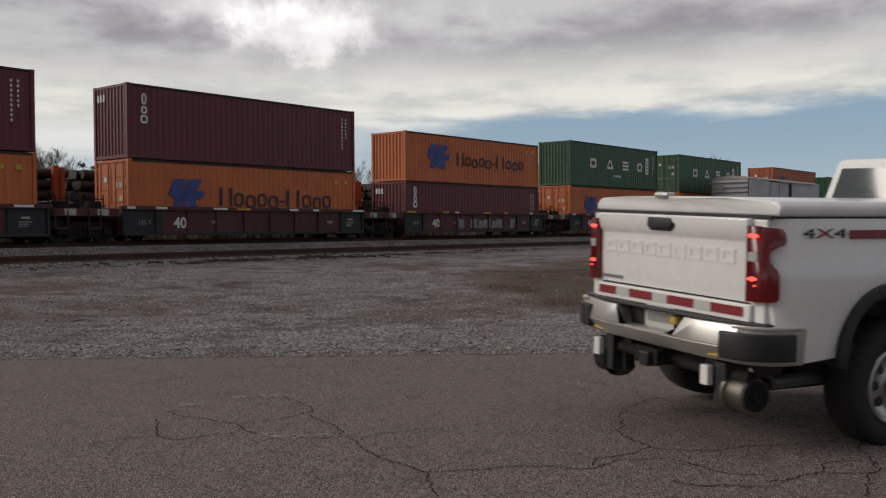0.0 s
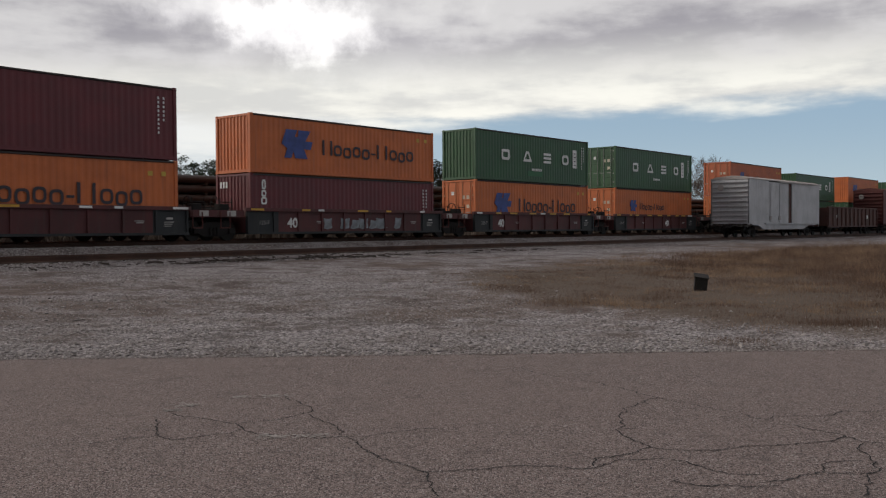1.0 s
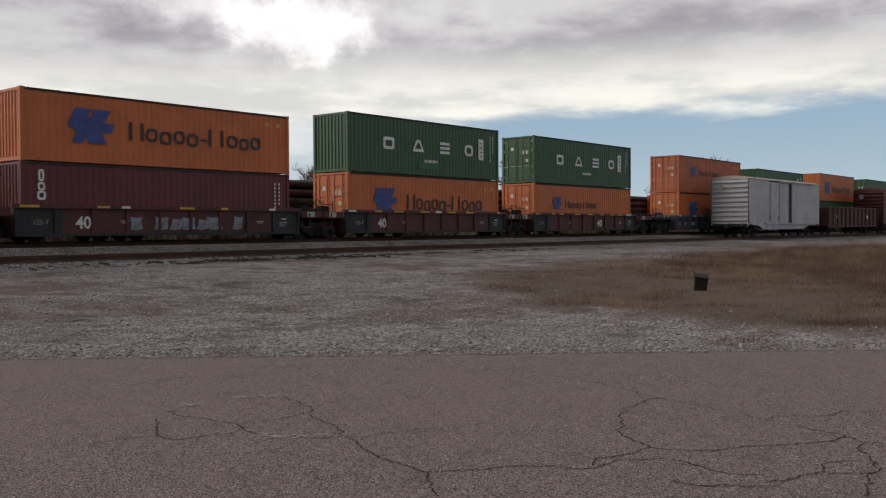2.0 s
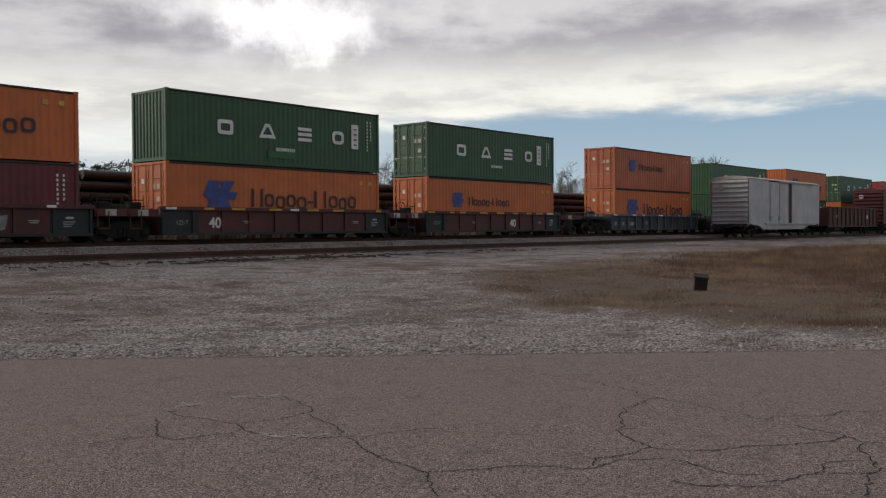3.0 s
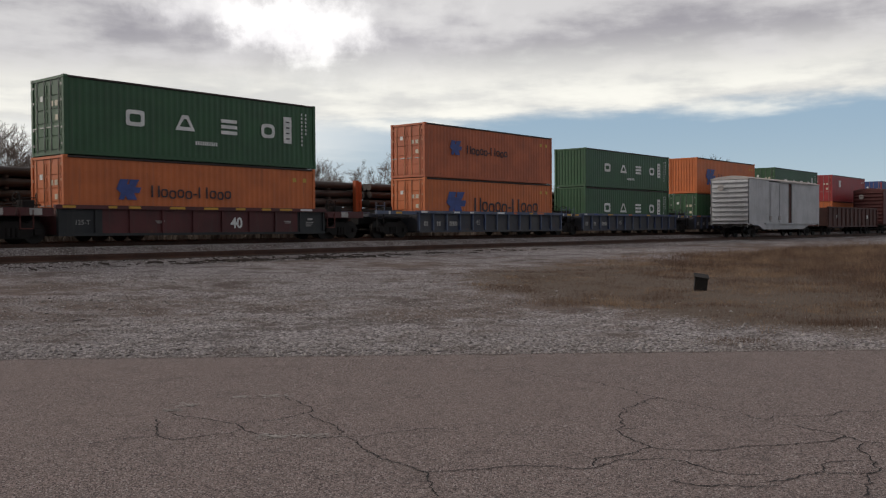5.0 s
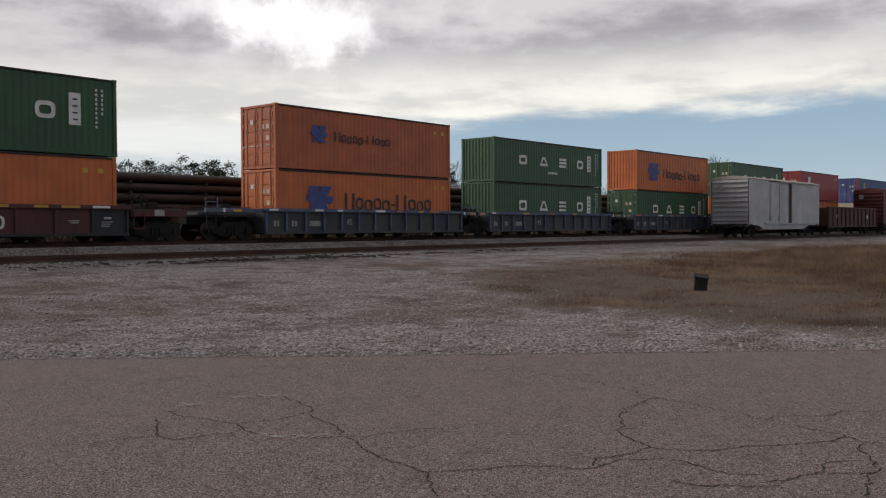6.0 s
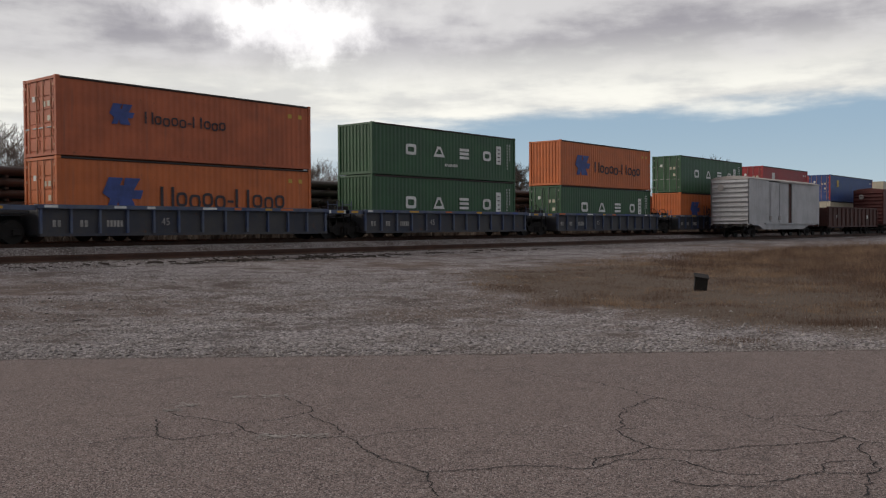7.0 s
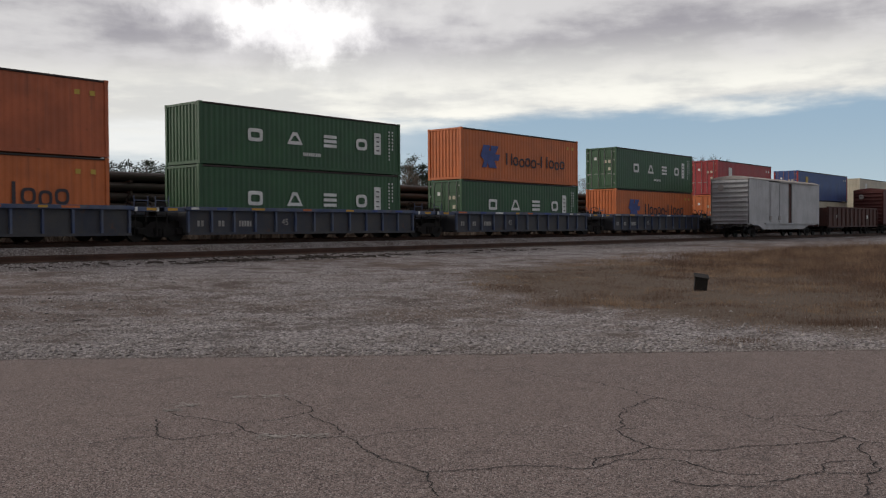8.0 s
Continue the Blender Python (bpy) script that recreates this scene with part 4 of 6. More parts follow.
def limb(verts, faces, a, b, ra, rb, n=4):
    way = (b - a).normalized()
    u = way.orthogonal().normalized()
    v = way.cross(u)
    base = len(verts)
    for p, r in ((a, ra), (b, rb)):
        for k in range(n):
            q = 2 * math.pi * k / n
            verts.append(p + (u * math.cos(q) + v * math.sin(q)) * r)
    for k in range(n):
        faces.append((base + k, base + (k + 1) % n, base + n + (k + 1) % n, base + n + k))


def from_lists(name, verts, faces, mat, parent=None, label="", smooth_it=False):
    me = bpy.data.meshes.new(name)
    me.from_pydata([tuple(v) for v in verts], [], faces)
    me.materials.append(M[mat] if isinstance(mat, str) else mat)
    if smooth_it:
        me.polygons.foreach_set("use_smooth", [True] * len(me.polygons))
    ob = new(name, me)
    ob.parent = parent
    if label:
        tagged(ob, label)
    return ob


def bare_tree(h, seed):
    rnd = random.Random(seed)
    t = thing("bare_tree", "leafless grey winter tree beyond the tracks", "tree", "trees behind the railway")
    wood, wf, twig, tf = [], [], [], []

    def grow(p, way, length, r, level):
        steps = 3
        for s in range(steps):
            q = p + way * (length / steps)
            r2 = r * (0.86 if level < 3 else 0.7)
            if level <= 1:
                limb(wood, wf, p, q, r, r2, 6)
            else:
                limb(twig, tf, p, q, r, r2, 3)
            if level < 5 and (s > 0 or level > 0):
                for _ in range(2 if level < 3 else rnd.choice((1, 2))):
                    side = Vector((rnd.gauss(0, 1), rnd.gauss(0, 1), rnd.gauss(0.25, 0.5))).normalized()
                    new_way = (way * rnd.uniform(0.5, 0.9) + side * rnd.uniform(0.5, 0.85)).normalized()
                    grow(q, new_way, length * rnd.uniform(0.5, 0.68), max(0.018, r2 * rnd.uniform(0.45, 0.62)), level + 1)
            way = (way + Vector((rnd.gauss(0, 0.13), rnd.gauss(0, 0.13), 0.12))).normalized()
            p, r = q, r2

    grow(Vector((0, 0, -0.3)), Vector((0, 0, 1)), h * 0.52, h * 0.018, 0)
    top = max(v.z for v in twig)
    k = h / top
    from_lists("trunk", [v * k for v in wood], wf, "bark", t, smooth_it=True)
    tagged(from_lists("twigs", [v * k for v in twig], tf, "twig", t), kind="stuff")
    return t


def pine(h, seed):
    rnd = random.Random(seed)
    t = thing("pine_tree", "dark green pine tree beyond the tracks", "tree", "trees behind the railway")
    wood, wf, leaf, lf = [], [], [], []
    limb(wood, wf, Vector((0, 0, -0.3)), Vector((0, 0, h * 0.6)), h * 0.02, h * 0.013, 6)
    limb(wood, wf, Vector((0, 0, h * 0.6)), Vector((0.1, 0, h * 0.97)), h * 0.013, 0.03, 6)
    for i in range(34):
        z = h * rnd.uniform(0.42, 0.97)
        reach = (h * 0.27) * (1 - ((z / h - 0.42) / 0.6) ** 1.6) * rnd.uniform(0.4, 1.1) + 0.2
        a = rnd.uniform(0, 2 * math.pi)
        tip = Vector((math.cos(a) * reach, math.sin(a) * reach, z + reach * rnd.uniform(0.05, 0.4)))
        limb(wood, wf, Vector((0, 0, z)), tip, 0.05, 0.02, 3)
        for _ in range(26):
            c = tip * 1.0 + Vector((rnd.gauss(0, 0.34), rnd.gauss(0, 0.34), rnd.gauss(0.05, 0.22)))
            for _ in range(5):
                d = Vector((rnd.gauss(0, 1), rnd.gauss(0, 1), rnd.gauss(0.3, 0.8))).normalized()
                e = d.orthogonal().normalized() * 0.05
                b = len(leaf)
                leaf += [c - e, c + e, c + d * rnd.uniform(0.16, 0.34)]
                lf.append((b, b + 1, b + 2))
    from_lists("trunk", wood, wf, "bark", t, smooth_it=True)
    tagged(from_lists("crown", leaf, lf, "needles", t, "dark needle crown"), kind="stuff")
    return t


def woods():
    bare = [bare_tree(10.0, s) for s in (1, 2, 3, 4)]
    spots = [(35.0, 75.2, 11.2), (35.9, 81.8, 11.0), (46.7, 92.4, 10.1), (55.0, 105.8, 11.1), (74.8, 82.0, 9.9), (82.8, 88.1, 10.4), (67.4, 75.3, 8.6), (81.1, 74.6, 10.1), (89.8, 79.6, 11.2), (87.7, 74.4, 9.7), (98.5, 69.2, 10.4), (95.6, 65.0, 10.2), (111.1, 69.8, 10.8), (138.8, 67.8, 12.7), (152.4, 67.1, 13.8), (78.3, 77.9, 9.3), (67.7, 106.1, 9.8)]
    rnd = random.Random(5)
    for x in range(17, 29):
        spots.append((25 + x * 6.2, 62 + rnd.uniform(0, 30), rnd.uniform(7.0, 9.2)))
    used = set()
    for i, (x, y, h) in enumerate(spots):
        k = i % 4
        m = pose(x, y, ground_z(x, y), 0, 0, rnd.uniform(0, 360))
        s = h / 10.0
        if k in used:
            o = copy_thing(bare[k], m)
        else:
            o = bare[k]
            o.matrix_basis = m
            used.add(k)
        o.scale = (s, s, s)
    firs = [pine(10.0, s) for s in (21, 22, 23)]
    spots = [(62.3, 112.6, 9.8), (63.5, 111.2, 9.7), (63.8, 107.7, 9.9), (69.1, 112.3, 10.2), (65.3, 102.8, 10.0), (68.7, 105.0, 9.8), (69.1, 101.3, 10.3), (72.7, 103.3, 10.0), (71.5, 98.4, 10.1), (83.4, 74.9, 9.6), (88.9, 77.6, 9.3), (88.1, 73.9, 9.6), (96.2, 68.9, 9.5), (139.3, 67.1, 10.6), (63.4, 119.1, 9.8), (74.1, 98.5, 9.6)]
    used = set()
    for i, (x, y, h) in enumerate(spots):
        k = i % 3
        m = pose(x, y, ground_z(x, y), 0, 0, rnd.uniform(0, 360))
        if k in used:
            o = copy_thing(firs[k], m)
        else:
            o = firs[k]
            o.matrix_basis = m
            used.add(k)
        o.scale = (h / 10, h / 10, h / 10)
    # a belt of leafless scrub closes the view behind the tracks
    verts, faces = [], []
    for i in range(15000):
        x = rnd.uniform(-60, 330)
        y = rnd.uniform(95, 135) - max(0, x - 60) * 0.12
        hz = (2.6 + 2.4 * noise.noise((x * 0.05, y * 0.05, 1))) * rnd.uniform(0.5, 1.1)
        b = len(verts)
        g = ground_z(x, y)
        w = rnd.uniform(0.05, 0.22)
        lean = rnd.uniform(-0.7, 0.7)
        verts += [Vector((x - w, y, g - 0.2)), Vector((x + w, y + 0.1, g - 0.2)), Vector((x + lean + w, y + rnd.uniform(-.5, .5), g + hz * 0.6)), Vector((x + lean * 1.6, y, g + hz))]
        faces += [(b, b + 1, b + 2), (b, b + 2, b + 3)]
    # nearer, a low dense hedge of dead brush beyond the last track
    for i in range(16000):
        x = rnd.uniform(-30, 260)
        y = rnd.uniform(43.5, 50)
        hz = (1.5 + 0.7 * noise.noise((x * 0.12, y * 0.12, 2))) * rnd.uniform(0.6, 1.1)
        b = len(verts)
        g = ground_z(x, y)
        w = rnd.uniform(0.03, 0.14)
        lean = rnd.uniform(-0.5, 0.5)
        verts += [Vector((x - w, y, g - 0.1)), Vector((x + w, y + 0.1, g - 0.1)), Vector((x + lean + w, y + rnd.uniform(-.3, .3), g + hz * 0.65)), Vector((x + lean * 1.4, y, g + hz))]
        faces += [(b, b + 1, b + 2), (b, b + 2, b + 3)]
    tagged(from_lists("scrub", verts, faces, "brush"), "leafless brown scrub along the far side of the tracks", "scrub", kind="stuff")


woods()


# ---- the verge: dry grass, stones and litter ----
def grass_material():
    m = bpy.data.materials.new("dry_grass")
    m.use_nodes = True
    t = m.node_tree
    b = t.nodes["Principled BSDF"]
    rnd = t.nodes.new("ShaderNodeNewGeometry").outputs["Random Per Island"]
    obj = t.nodes.new("ShaderNodeTexCoord").outputs["Object"]
    patch = noise_of(t, obj, 0.35, 4.0, 0.6)
    fleck = noise_of(t, obj, 2.2, 4.0, 0.6)
    straw = mix(t, rnd, (0.22, 0.150, 0.100), (0.42, 0.29, 0.19))
    dead = mix(t, rnd, (0.075, 0.050, 0.040), (0.19, 0.125, 0.092))
    c = mix(t, ramp(t, maths(t, "ADD", maths(t, "MULTIPLY", patch, 0.6), maths(t, "MULTIPLY", fleck, 0.4)), 0.46, 0.60), dead, straw)
    t.links.new(c, b.inputs["Base Color"])
    b.inputs["Roughness"].default_value = 0.9
    b.inputs["Specular IOR Level"].default_value = 0.1
    thin = t.nodes.new("ShaderNodeBsdfTranslucent")
    t.links.new(c, thin.inputs["Color"])
    both = t.nodes.new("ShaderNodeMixShader")
    both.inputs[0].default_value = 0.5
    t.links.new(b.outputs[0], both.inputs[1])
    t.links.new(thin.outputs[0], both.inputs[2])
    t.links.new(both.outputs[0], t.nodes["Material Output"].inputs["Surface"])
    return m


def stone_material():
    m = bpy.data.materials.new("limestone_chips")
    m.use_nodes = True
    t = m.node_tree
    b = t.nodes["Principled BSDF"]
    rnd = t.nodes.new("ShaderNodeNewGeometry").outputs["Random Per Island"]
    obj = t.nodes.new("ShaderNodeTexCoord").outputs["Object"]
    c = mix(t, rnd, (0.15, 0.132, 0.128), (0.43, 0.392, 0.38))
    c = mix(t, maths(t, "MULTIPLY", noise_of(t, obj, 30.0, 4.0), 0.5), c, (0.14, 0.12, 0.10))
    t.links.new(c, b.inputs["Base Color"])
    b.inputs["Roughness"].default_value = 0.9
    return m


def build_verge():
    rnd = random.Random(8)
    verts, faces = [], []
    def blade(x, y, h, lean, wide):
        a = rnd.uniform(0, 2 * math.pi)
        g = ground_z(x, y)
        ca, sa = math.cos(a), math.sin(a)
        dx, dy = -sa * wide, ca * wide
        b = len(verts)
        mx, my, mz = x + ca * lean * 0.4, y + sa * lean * 0.4, g + h * 0.65
        verts.extend([(x - dx, y - dy, g - 0.02), (x + dx, y + dy, g - 0.02), (mx + dx * 0.7, my + dy * 0.7, mz), (mx - dx * 0.7, my - dy * 0.7, mz), (x + ca * lean, y + sa * lean, g + h)])
        faces.extend([(b, b + 1, b + 2, b + 3), (b + 3, b + 2, b + 4)])

    for _ in range(120000):
        u, v = 0.2 + 44 * rnd.random() ** 1.25, rnd.uniform(-3, 34)
        x, y = 10.36 * 0.744 + 0.744 * u + 0.668 * v, 10.36 * 0.668 + 0.668 * u - 0.744 * v
        if y > 25 or y < -12 or x > 80:
            continue
        w = verge(x, y)
        clump = min(1, max(0, noise.noise((x * 0.55, y * 0.55, 9)) * 0.8 + noise.noise((x * 1.9, y * 1.9, 2)) * 0.8 + 0.38))
        rank = smooth(4, 13, v) * smooth(1.5, 7, u)
        if rnd.random() > w * (0.03 + 0.70 * clump + 0.14 * rank):
            continue
        far = 0.0012 + 0.00006 * (x + y)
        h0 = 0.015 + 0.045 * clump + (0.03 + 0.10 * clump) * rank
        for _ in range(9):
            h = h0 * rnd.uniform(0.3, 1.4)
            blade(x + rnd.gauss(0, 0.16), y + rnd.gauss(0, 0.16), h, h * rnd.uniform(0.4, 2.0), far)
        # thin feathery stalks stand over the rank growth
        if rnd.random() < 0.65 * rank:
            for _ in range(5):
                h = rnd.uniform(0.12, 0.36) + 0.30 * rnd.random() ** 3 * rank
                blade(x + rnd.gauss(0, 0.3), y + rnd.gauss(0, 0.3), h, h * rnd.uniform(0.1, 0.7), far * 0.5)
    # single tufts along the ragged front of the weeds
    for u, v, size in ((5.5, 3.0, 0.30), (5.2, 3.5, 0.26), (5.9, 2.6, 0.20), (4.6, 3.9, 0.16), (2.2, 5.8, 0.22), (2.0, 6.2, 0.18), (0.75, 3.9, 0.07), (0.7, 4.2, 0.08), (3.2, 5.2, 0.13), (6.8, 4.6, 0.18), (7.5, 3.6, 0.16), (4.0, 6.6, 0.17), (8.5, 2.4, 0.10), (10.5, 1.6, 0.10)):
        x0, y0 = 10.36 * 0.744 + 0.744 * u + 0.668 * v, 10.36 * 0.668 + 0.668 * u - 0.744 * v
        for _ in range(300):
            d = rnd.gauss(0, 0.24)
            h = size * rnd.uniform(0.2, 1.0) * math.exp(-d * d * 9)
            blade(x0 + d, y0 + rnd.gauss(0, 0.24), h, h * rnd.uniform(0.2, 1.4), 0.0020)
    tagged(from_lists("dry_grass", verts, faces, grass_material()), "dry brown weeds and straw-coloured grass on the verge", "grass", kind="stuff")
    # loose chips on the gravel, thickest along the edge of the asphalt
    verts, faces = [], []
    for _ in range(60000):
        u = rnd.random() ** 1.7 * 15 - 0.12
        v = rnd.uniform(-9, 16)
        x, y = 10.36 * 0.744 + 0.744 * u + 0.668 * v, 10.36 * 0.668 + 0.668 * u - 0.744 * v
        if y > 25.5 or rnd.random() < 0.95 * verge(x, y) or (u > 1.2 and noise.noise((x * 0.3, y * 0.3, 4)) > rnd.uniform(-0.1, 0.5)):
            continue
        s = rnd.uniform(0.008, 0.022) * (rnd.uniform(1.3, 2.0) if rnd.random() < 0.05 else 0.85)
        if u < 0.05:
            s *= 0.6
        z = max(ground_z(x, y), 0.0 if u < 0 else -1) + s * 0.25
        a = rnd.uniform(0, 6.28)
        ca, sa = math.cos(a), math.sin(a)
        b = len(verts)
        for px, py, pz in ((1.3, 0, 0), (0, 1, 0.2), (-1.2, 0.1, 0), (0.1, -0.9, -0.1), (0.15, 0.1, 0.75), (0, 0, -0.7)):
            px, py, pz = (q + rnd.uniform(-0.2, 0.2) for q in (px, py, pz))
            verts.append((x + (px * ca - py * sa) * s, y + (px * sa + py * ca) * s, z + pz * s))
        for k in range(4):
            faces += [(b + k, b + (k + 1) % 4, b + 4), (b + (k + 1) % 4, b + k, b + 5)]
    tagged(from_lists("gravel", verts, faces, stone_material()), "loose grey limestone chips on the ground", "gravel", kind="stuff")
    # ballast shoulders of the two tracks
    verts, faces = [], []
    for _ in range(30000):
        x = 8 + rnd.random() ** 1.3 * 60
        y = rnd.choice((rnd.uniform(25.4, 28.1), rnd.uniform(29.6, 32.6), rnd.uniform(29.6, 32.6)))
        s = rnd.uniform(0.018, 0.04)
        z = ground_z(x, y) + s * 0.3
        b = len(verts)
        for px, py, pz in ((1.3, 0, 0), (0, 1, 0.2), (-1.2, 0.1, 0), (0.1, -0.9, -0.1), (0.15, 0.1, 0.75), (0, 0, -0.7)):
            px, py, pz = (q + rnd.uniform(-0.3, 0.3) for q in (px, py, pz))
            verts.append((x + px * s, y + py * s, z + pz * s))
        for k in range(4):
            faces += [(b + k, b + (k + 1) % 4, b + 4), (b + (k + 1) % 4, b + k, b + 5)]
    tagged(from_lists("ballast", verts, faces, stone_material()), "crushed grey ballast stones along the tracks", "ballast", kind="stuff")


build_verge()


def wood_scraps():
    """Splintered dark wood along the foot of the siding."""
    rnd = random.Random(31)
    verts, faces = [], []
    for _ in range(260):
        x = rnd.choice((rnd.gauss(20.6, 0.8), rnd.gauss(24.6, 0.9), rnd.uniform(12, 40)))
        y = rnd.gauss(26.2, 0.35)
        a, l, w = rnd.uniform(0, 3.14), rnd.uniform(0.04, 0.28), rnd.uniform(0.012, 0.04)
        z = ground_z(x, y)
        ca, sa, tip = math.cos(a), math.sin(a), rnd.uniform(0, 0.08)
        b = len(verts)
        for u, v, q in ((-l, -w, 0), (l, -w * 0.5, tip), (l, w * 0.6, tip), (-l, w, 0), (-l, -w, w * 1.6), (l, -w * 0.5, tip + w), (l, w * 0.6, tip + w), (-l, w, w * 1.6)):
            verts.append((x + u * ca - v * sa, y + u * sa + v * ca, z + q))
        faces += [(b, b + 3, b + 2, b + 1), (b + 4, b + 5, b + 6, b + 7), (b, b + 1, b + 5, b + 4), (b + 1, b + 2, b + 6, b + 5), (b + 2, b + 3, b + 7, b + 6), (b + 3, b, b + 4, b + 7)]
    tagged(from_lists("wood_debris", verts, faces, "tie"), "dark splintered wood scraps beside the siding", "debris", kind="stuff")


wood_scraps()


def signal_box(at):
    """A small weathered box left in the weeds, its lid ajar over a dark opening."""
    b = thing("metal_box", "small dark weathered metal box lying in the weeds", "box", at=at)
    w = 0.13
    part("side", boxes((-w, -w + 0.015, -w, w, 0, 0.34)), "bogie", b)
    part("side", boxes((w - 0.015, w, -w, w, 0, 0.30)), "bogie", b)
    part("back", boxes((-w + 0.015, w - 0.015, w - 0.015, w, 0, 0.33)), "bogie", b)
    part("front", boxes((-w + 0.015, w - 0.015, -w, -w + 0.015, 0, 0.12)), "bogie", b)
    part("lid", boxes((-w - 0.02, w + 0.02, -w - 0.02, w + 0.02, -0.012, 0.012), bevel=0.004), "bogie", b, at=pose(0, 0, 0.345, 4, -7, 0))
    return b


signal_box(pose(18.5, 8.35, ground_z(18.5, 8.35) - 0.03, 5, -7, 28))


# ---- cracks and worn paint of the road ----
M.update({
    "crack": material("dark_crack_filling", (0.010, 0.008, 0.008), 0.95, vary=0.4, scale=8),
    "worn_paint": material("worn_road_paint", (0.29, 0.265, 0.245), 0.85, vary=0.5, scale=14, second=(0.17, 0.15, 0.138)),
})


def crack(road, *nodes):
    """A jagged open crack through a few joints, as a thin dark ribbon with uneven width."""
    rnd = random.Random(int(nodes[0][0] * 1000 + nodes[-1][1] * 77))
    pts = [Vector((x, y, 0)) for x, y in nodes]
    for size in (0.05, 0.09, 0.15):
        fine = [pts[0]]
        for a, b in zip(pts, pts[1:]):
            d = b - a
            side = Vector((-d.y, d.x, 0))
            fine += [(a + b) / 2 + side * rnd.gauss(0, size), b]
        pts = fine
    bm = bmesh.new()
    rows = []
    for i, p in enumerate(pts):
        d = (pts[min(i + 1, len(pts) - 1)] - pts[max(i - 1, 0)]).normalized()
        w = rnd.uniform(0.0026, 0.0066) * (0.35 if i in (0, len(pts) - 1) else 1)
        side = Vector((-d.y, d.x, 0)) * w
        rows.append((bm.verts.new(p + side + Vector((0, 0, 0.004))), bm.verts.new(p - side + Vector((0, 0, 0.004)))))
    for (a, b), (c, d) in zip(rows, rows[1:]):
        bm.faces.new((a, b, d, c))
    part("crack", bm, "crack", road)


def paint_scrap(road, x, y, w, d, seed):
    """What is left of a painted mark: flakes thinning out from its middle."""
    rnd = random.Random(seed)
    bm = bmesh.new()
    for _ in range(64):
        p, q = rnd.gauss(0, 0.5), rnd.gauss(0, 0.5)
        size, z = rnd.uniform(0.003, 0.016), rnd.uniform(0.0030, 0.0070)
        vs = []
        for k in range(6):
            a = 2 * math.pi * k / 6
            r = size * rnd.uniform(0.5, 1.2)
            c = Vector((0.641, -0.768, 0)) * (p * w + math.cos(a) * r * 1.5) + Vector((0.768, 0.641, 0)) * (q * d + math.sin(a) * r)
            vs.append(bm.verts.new((x + c.x, y + c.y, z)))
        bm.faces.new(vs)
    part("worn_marking", bm, "worn_paint", road)


def road_marks():
    road = bpy.data.objects["road"]
    crack(road, (3.12, 5.66), (3.40, 5.62), (3.56, 5.50), (3.55, 5.33), (3.69, 5.28), (3.92, 5.19), (4.06, 5.23))
    crack(road, (3.88, 6.02), (3.67, 5.70), (3.56, 5.50))
    crack(road, (4.07, 6.14), (4.11, 5.72), (4.13, 5.39), (4.06, 5.23), (4.02, 5.02), (4.09, 4.86))
    crack(road, (4.17, 5.42), (4.31, 5.34), (4.45, 5.29), (4.74, 5.29), (4.83, 5.36), (5.01, 5.74), (5.12, 6.06))
    crack(road, (4.72, 5.34), (4.59, 4.99), (4.53, 4.76), (4.35, 4.55))
    crack(road, (4.09, 4.86), (4.22, 4.57), (4.33, 4.52), (4.41, 4.38), (4.58, 4.35), (4.96, 4.16))
    crack(road, (4.33, 4.52), (4.18, 4.18), (4.05, 3.87), (4.04, 3.68), (3.99, 3.47), (3.85, 3.33), (3.73, 3.20), (3.66, 3.10))
    crack(road, (3.99, 3.47), (4.07, 3.40), (4.27, 3.23), (4.52, 3.01), (4.64, 2.78), (4.92, 2.74), (5.11, 2.55), (5.14, 2.41), (5.05, 2.22), (5.04, 2.03), (5.15, 1.93))
    crack(road, (7.50, 5.41), (7.42, 4.94), (7.27, 4.41), (7.16, 3.95), (6.93, 3.49), (6.85, 3.23), (6.74, 2.81), (6.62, 2.60), (6.62, 2.46))
    crack(road, (6.93, 3.49), (6.62, 3.52), (6.31, 3.45), (6.03, 3.35), (5.77, 3.18), (5.44, 2.92), (5.35, 2.76), (5.37, 2.56), (5.48, 2.42), (5.82, 2.21), (5.98, 2.05), (6.18, 1.91), (6.42, 1.88))
    crack(road, (5.71, 3.13), (5.81, 3.05))
    crack(road, (6.62, 2.46), (6.78, 2.48), (7.11, 2.15), (7.26, 2.15), (7.46, 1.89))
    crack(road, (6.55, 2.26), (6.48, 2.11), (6.42, 1.88), (6.31, 1.74), (6.36, 1.61))
    crack(road, (6.27, 1.72), (6.12, 1.71), (5.96, 1.60), (5.67, 1.46), (5.48, 1.48), (5.30, 1.42), (5.04, 1.38))
    crack(road, (5.35, 2.76), (5.15, 2.75), (5.02, 2.79), (4.86, 2.87), (4.70, 2.78))
    crack(road, (5.00, 1.88), (5.15, 1.78), (5.39, 1.70), (5.57, 1.47))
    crack(road, (5.39, 1.70), (5.57, 1.75), (5.78, 1.62))
    crack(road, (4.71, 2.30), (4.70, 2.12), (4.82, 1.93), (4.97, 1.78))
    for x, y, w, d, s in ((4.34, 6.31, 0.13, 0.09, 1), (4.14, 6.22, 0.09, 0.05, 2), (5.06, 6.06, 0.15, 0.08, 3), (4.02, 4.90, 0.13, 0.08, 4), (4.22, 4.68, 0.17, 0.07, 5), (4.85, 6.25, 0.09, 0.05, 6)):
        paint_scrap(road, x, y, w, d, s)


road_marks()


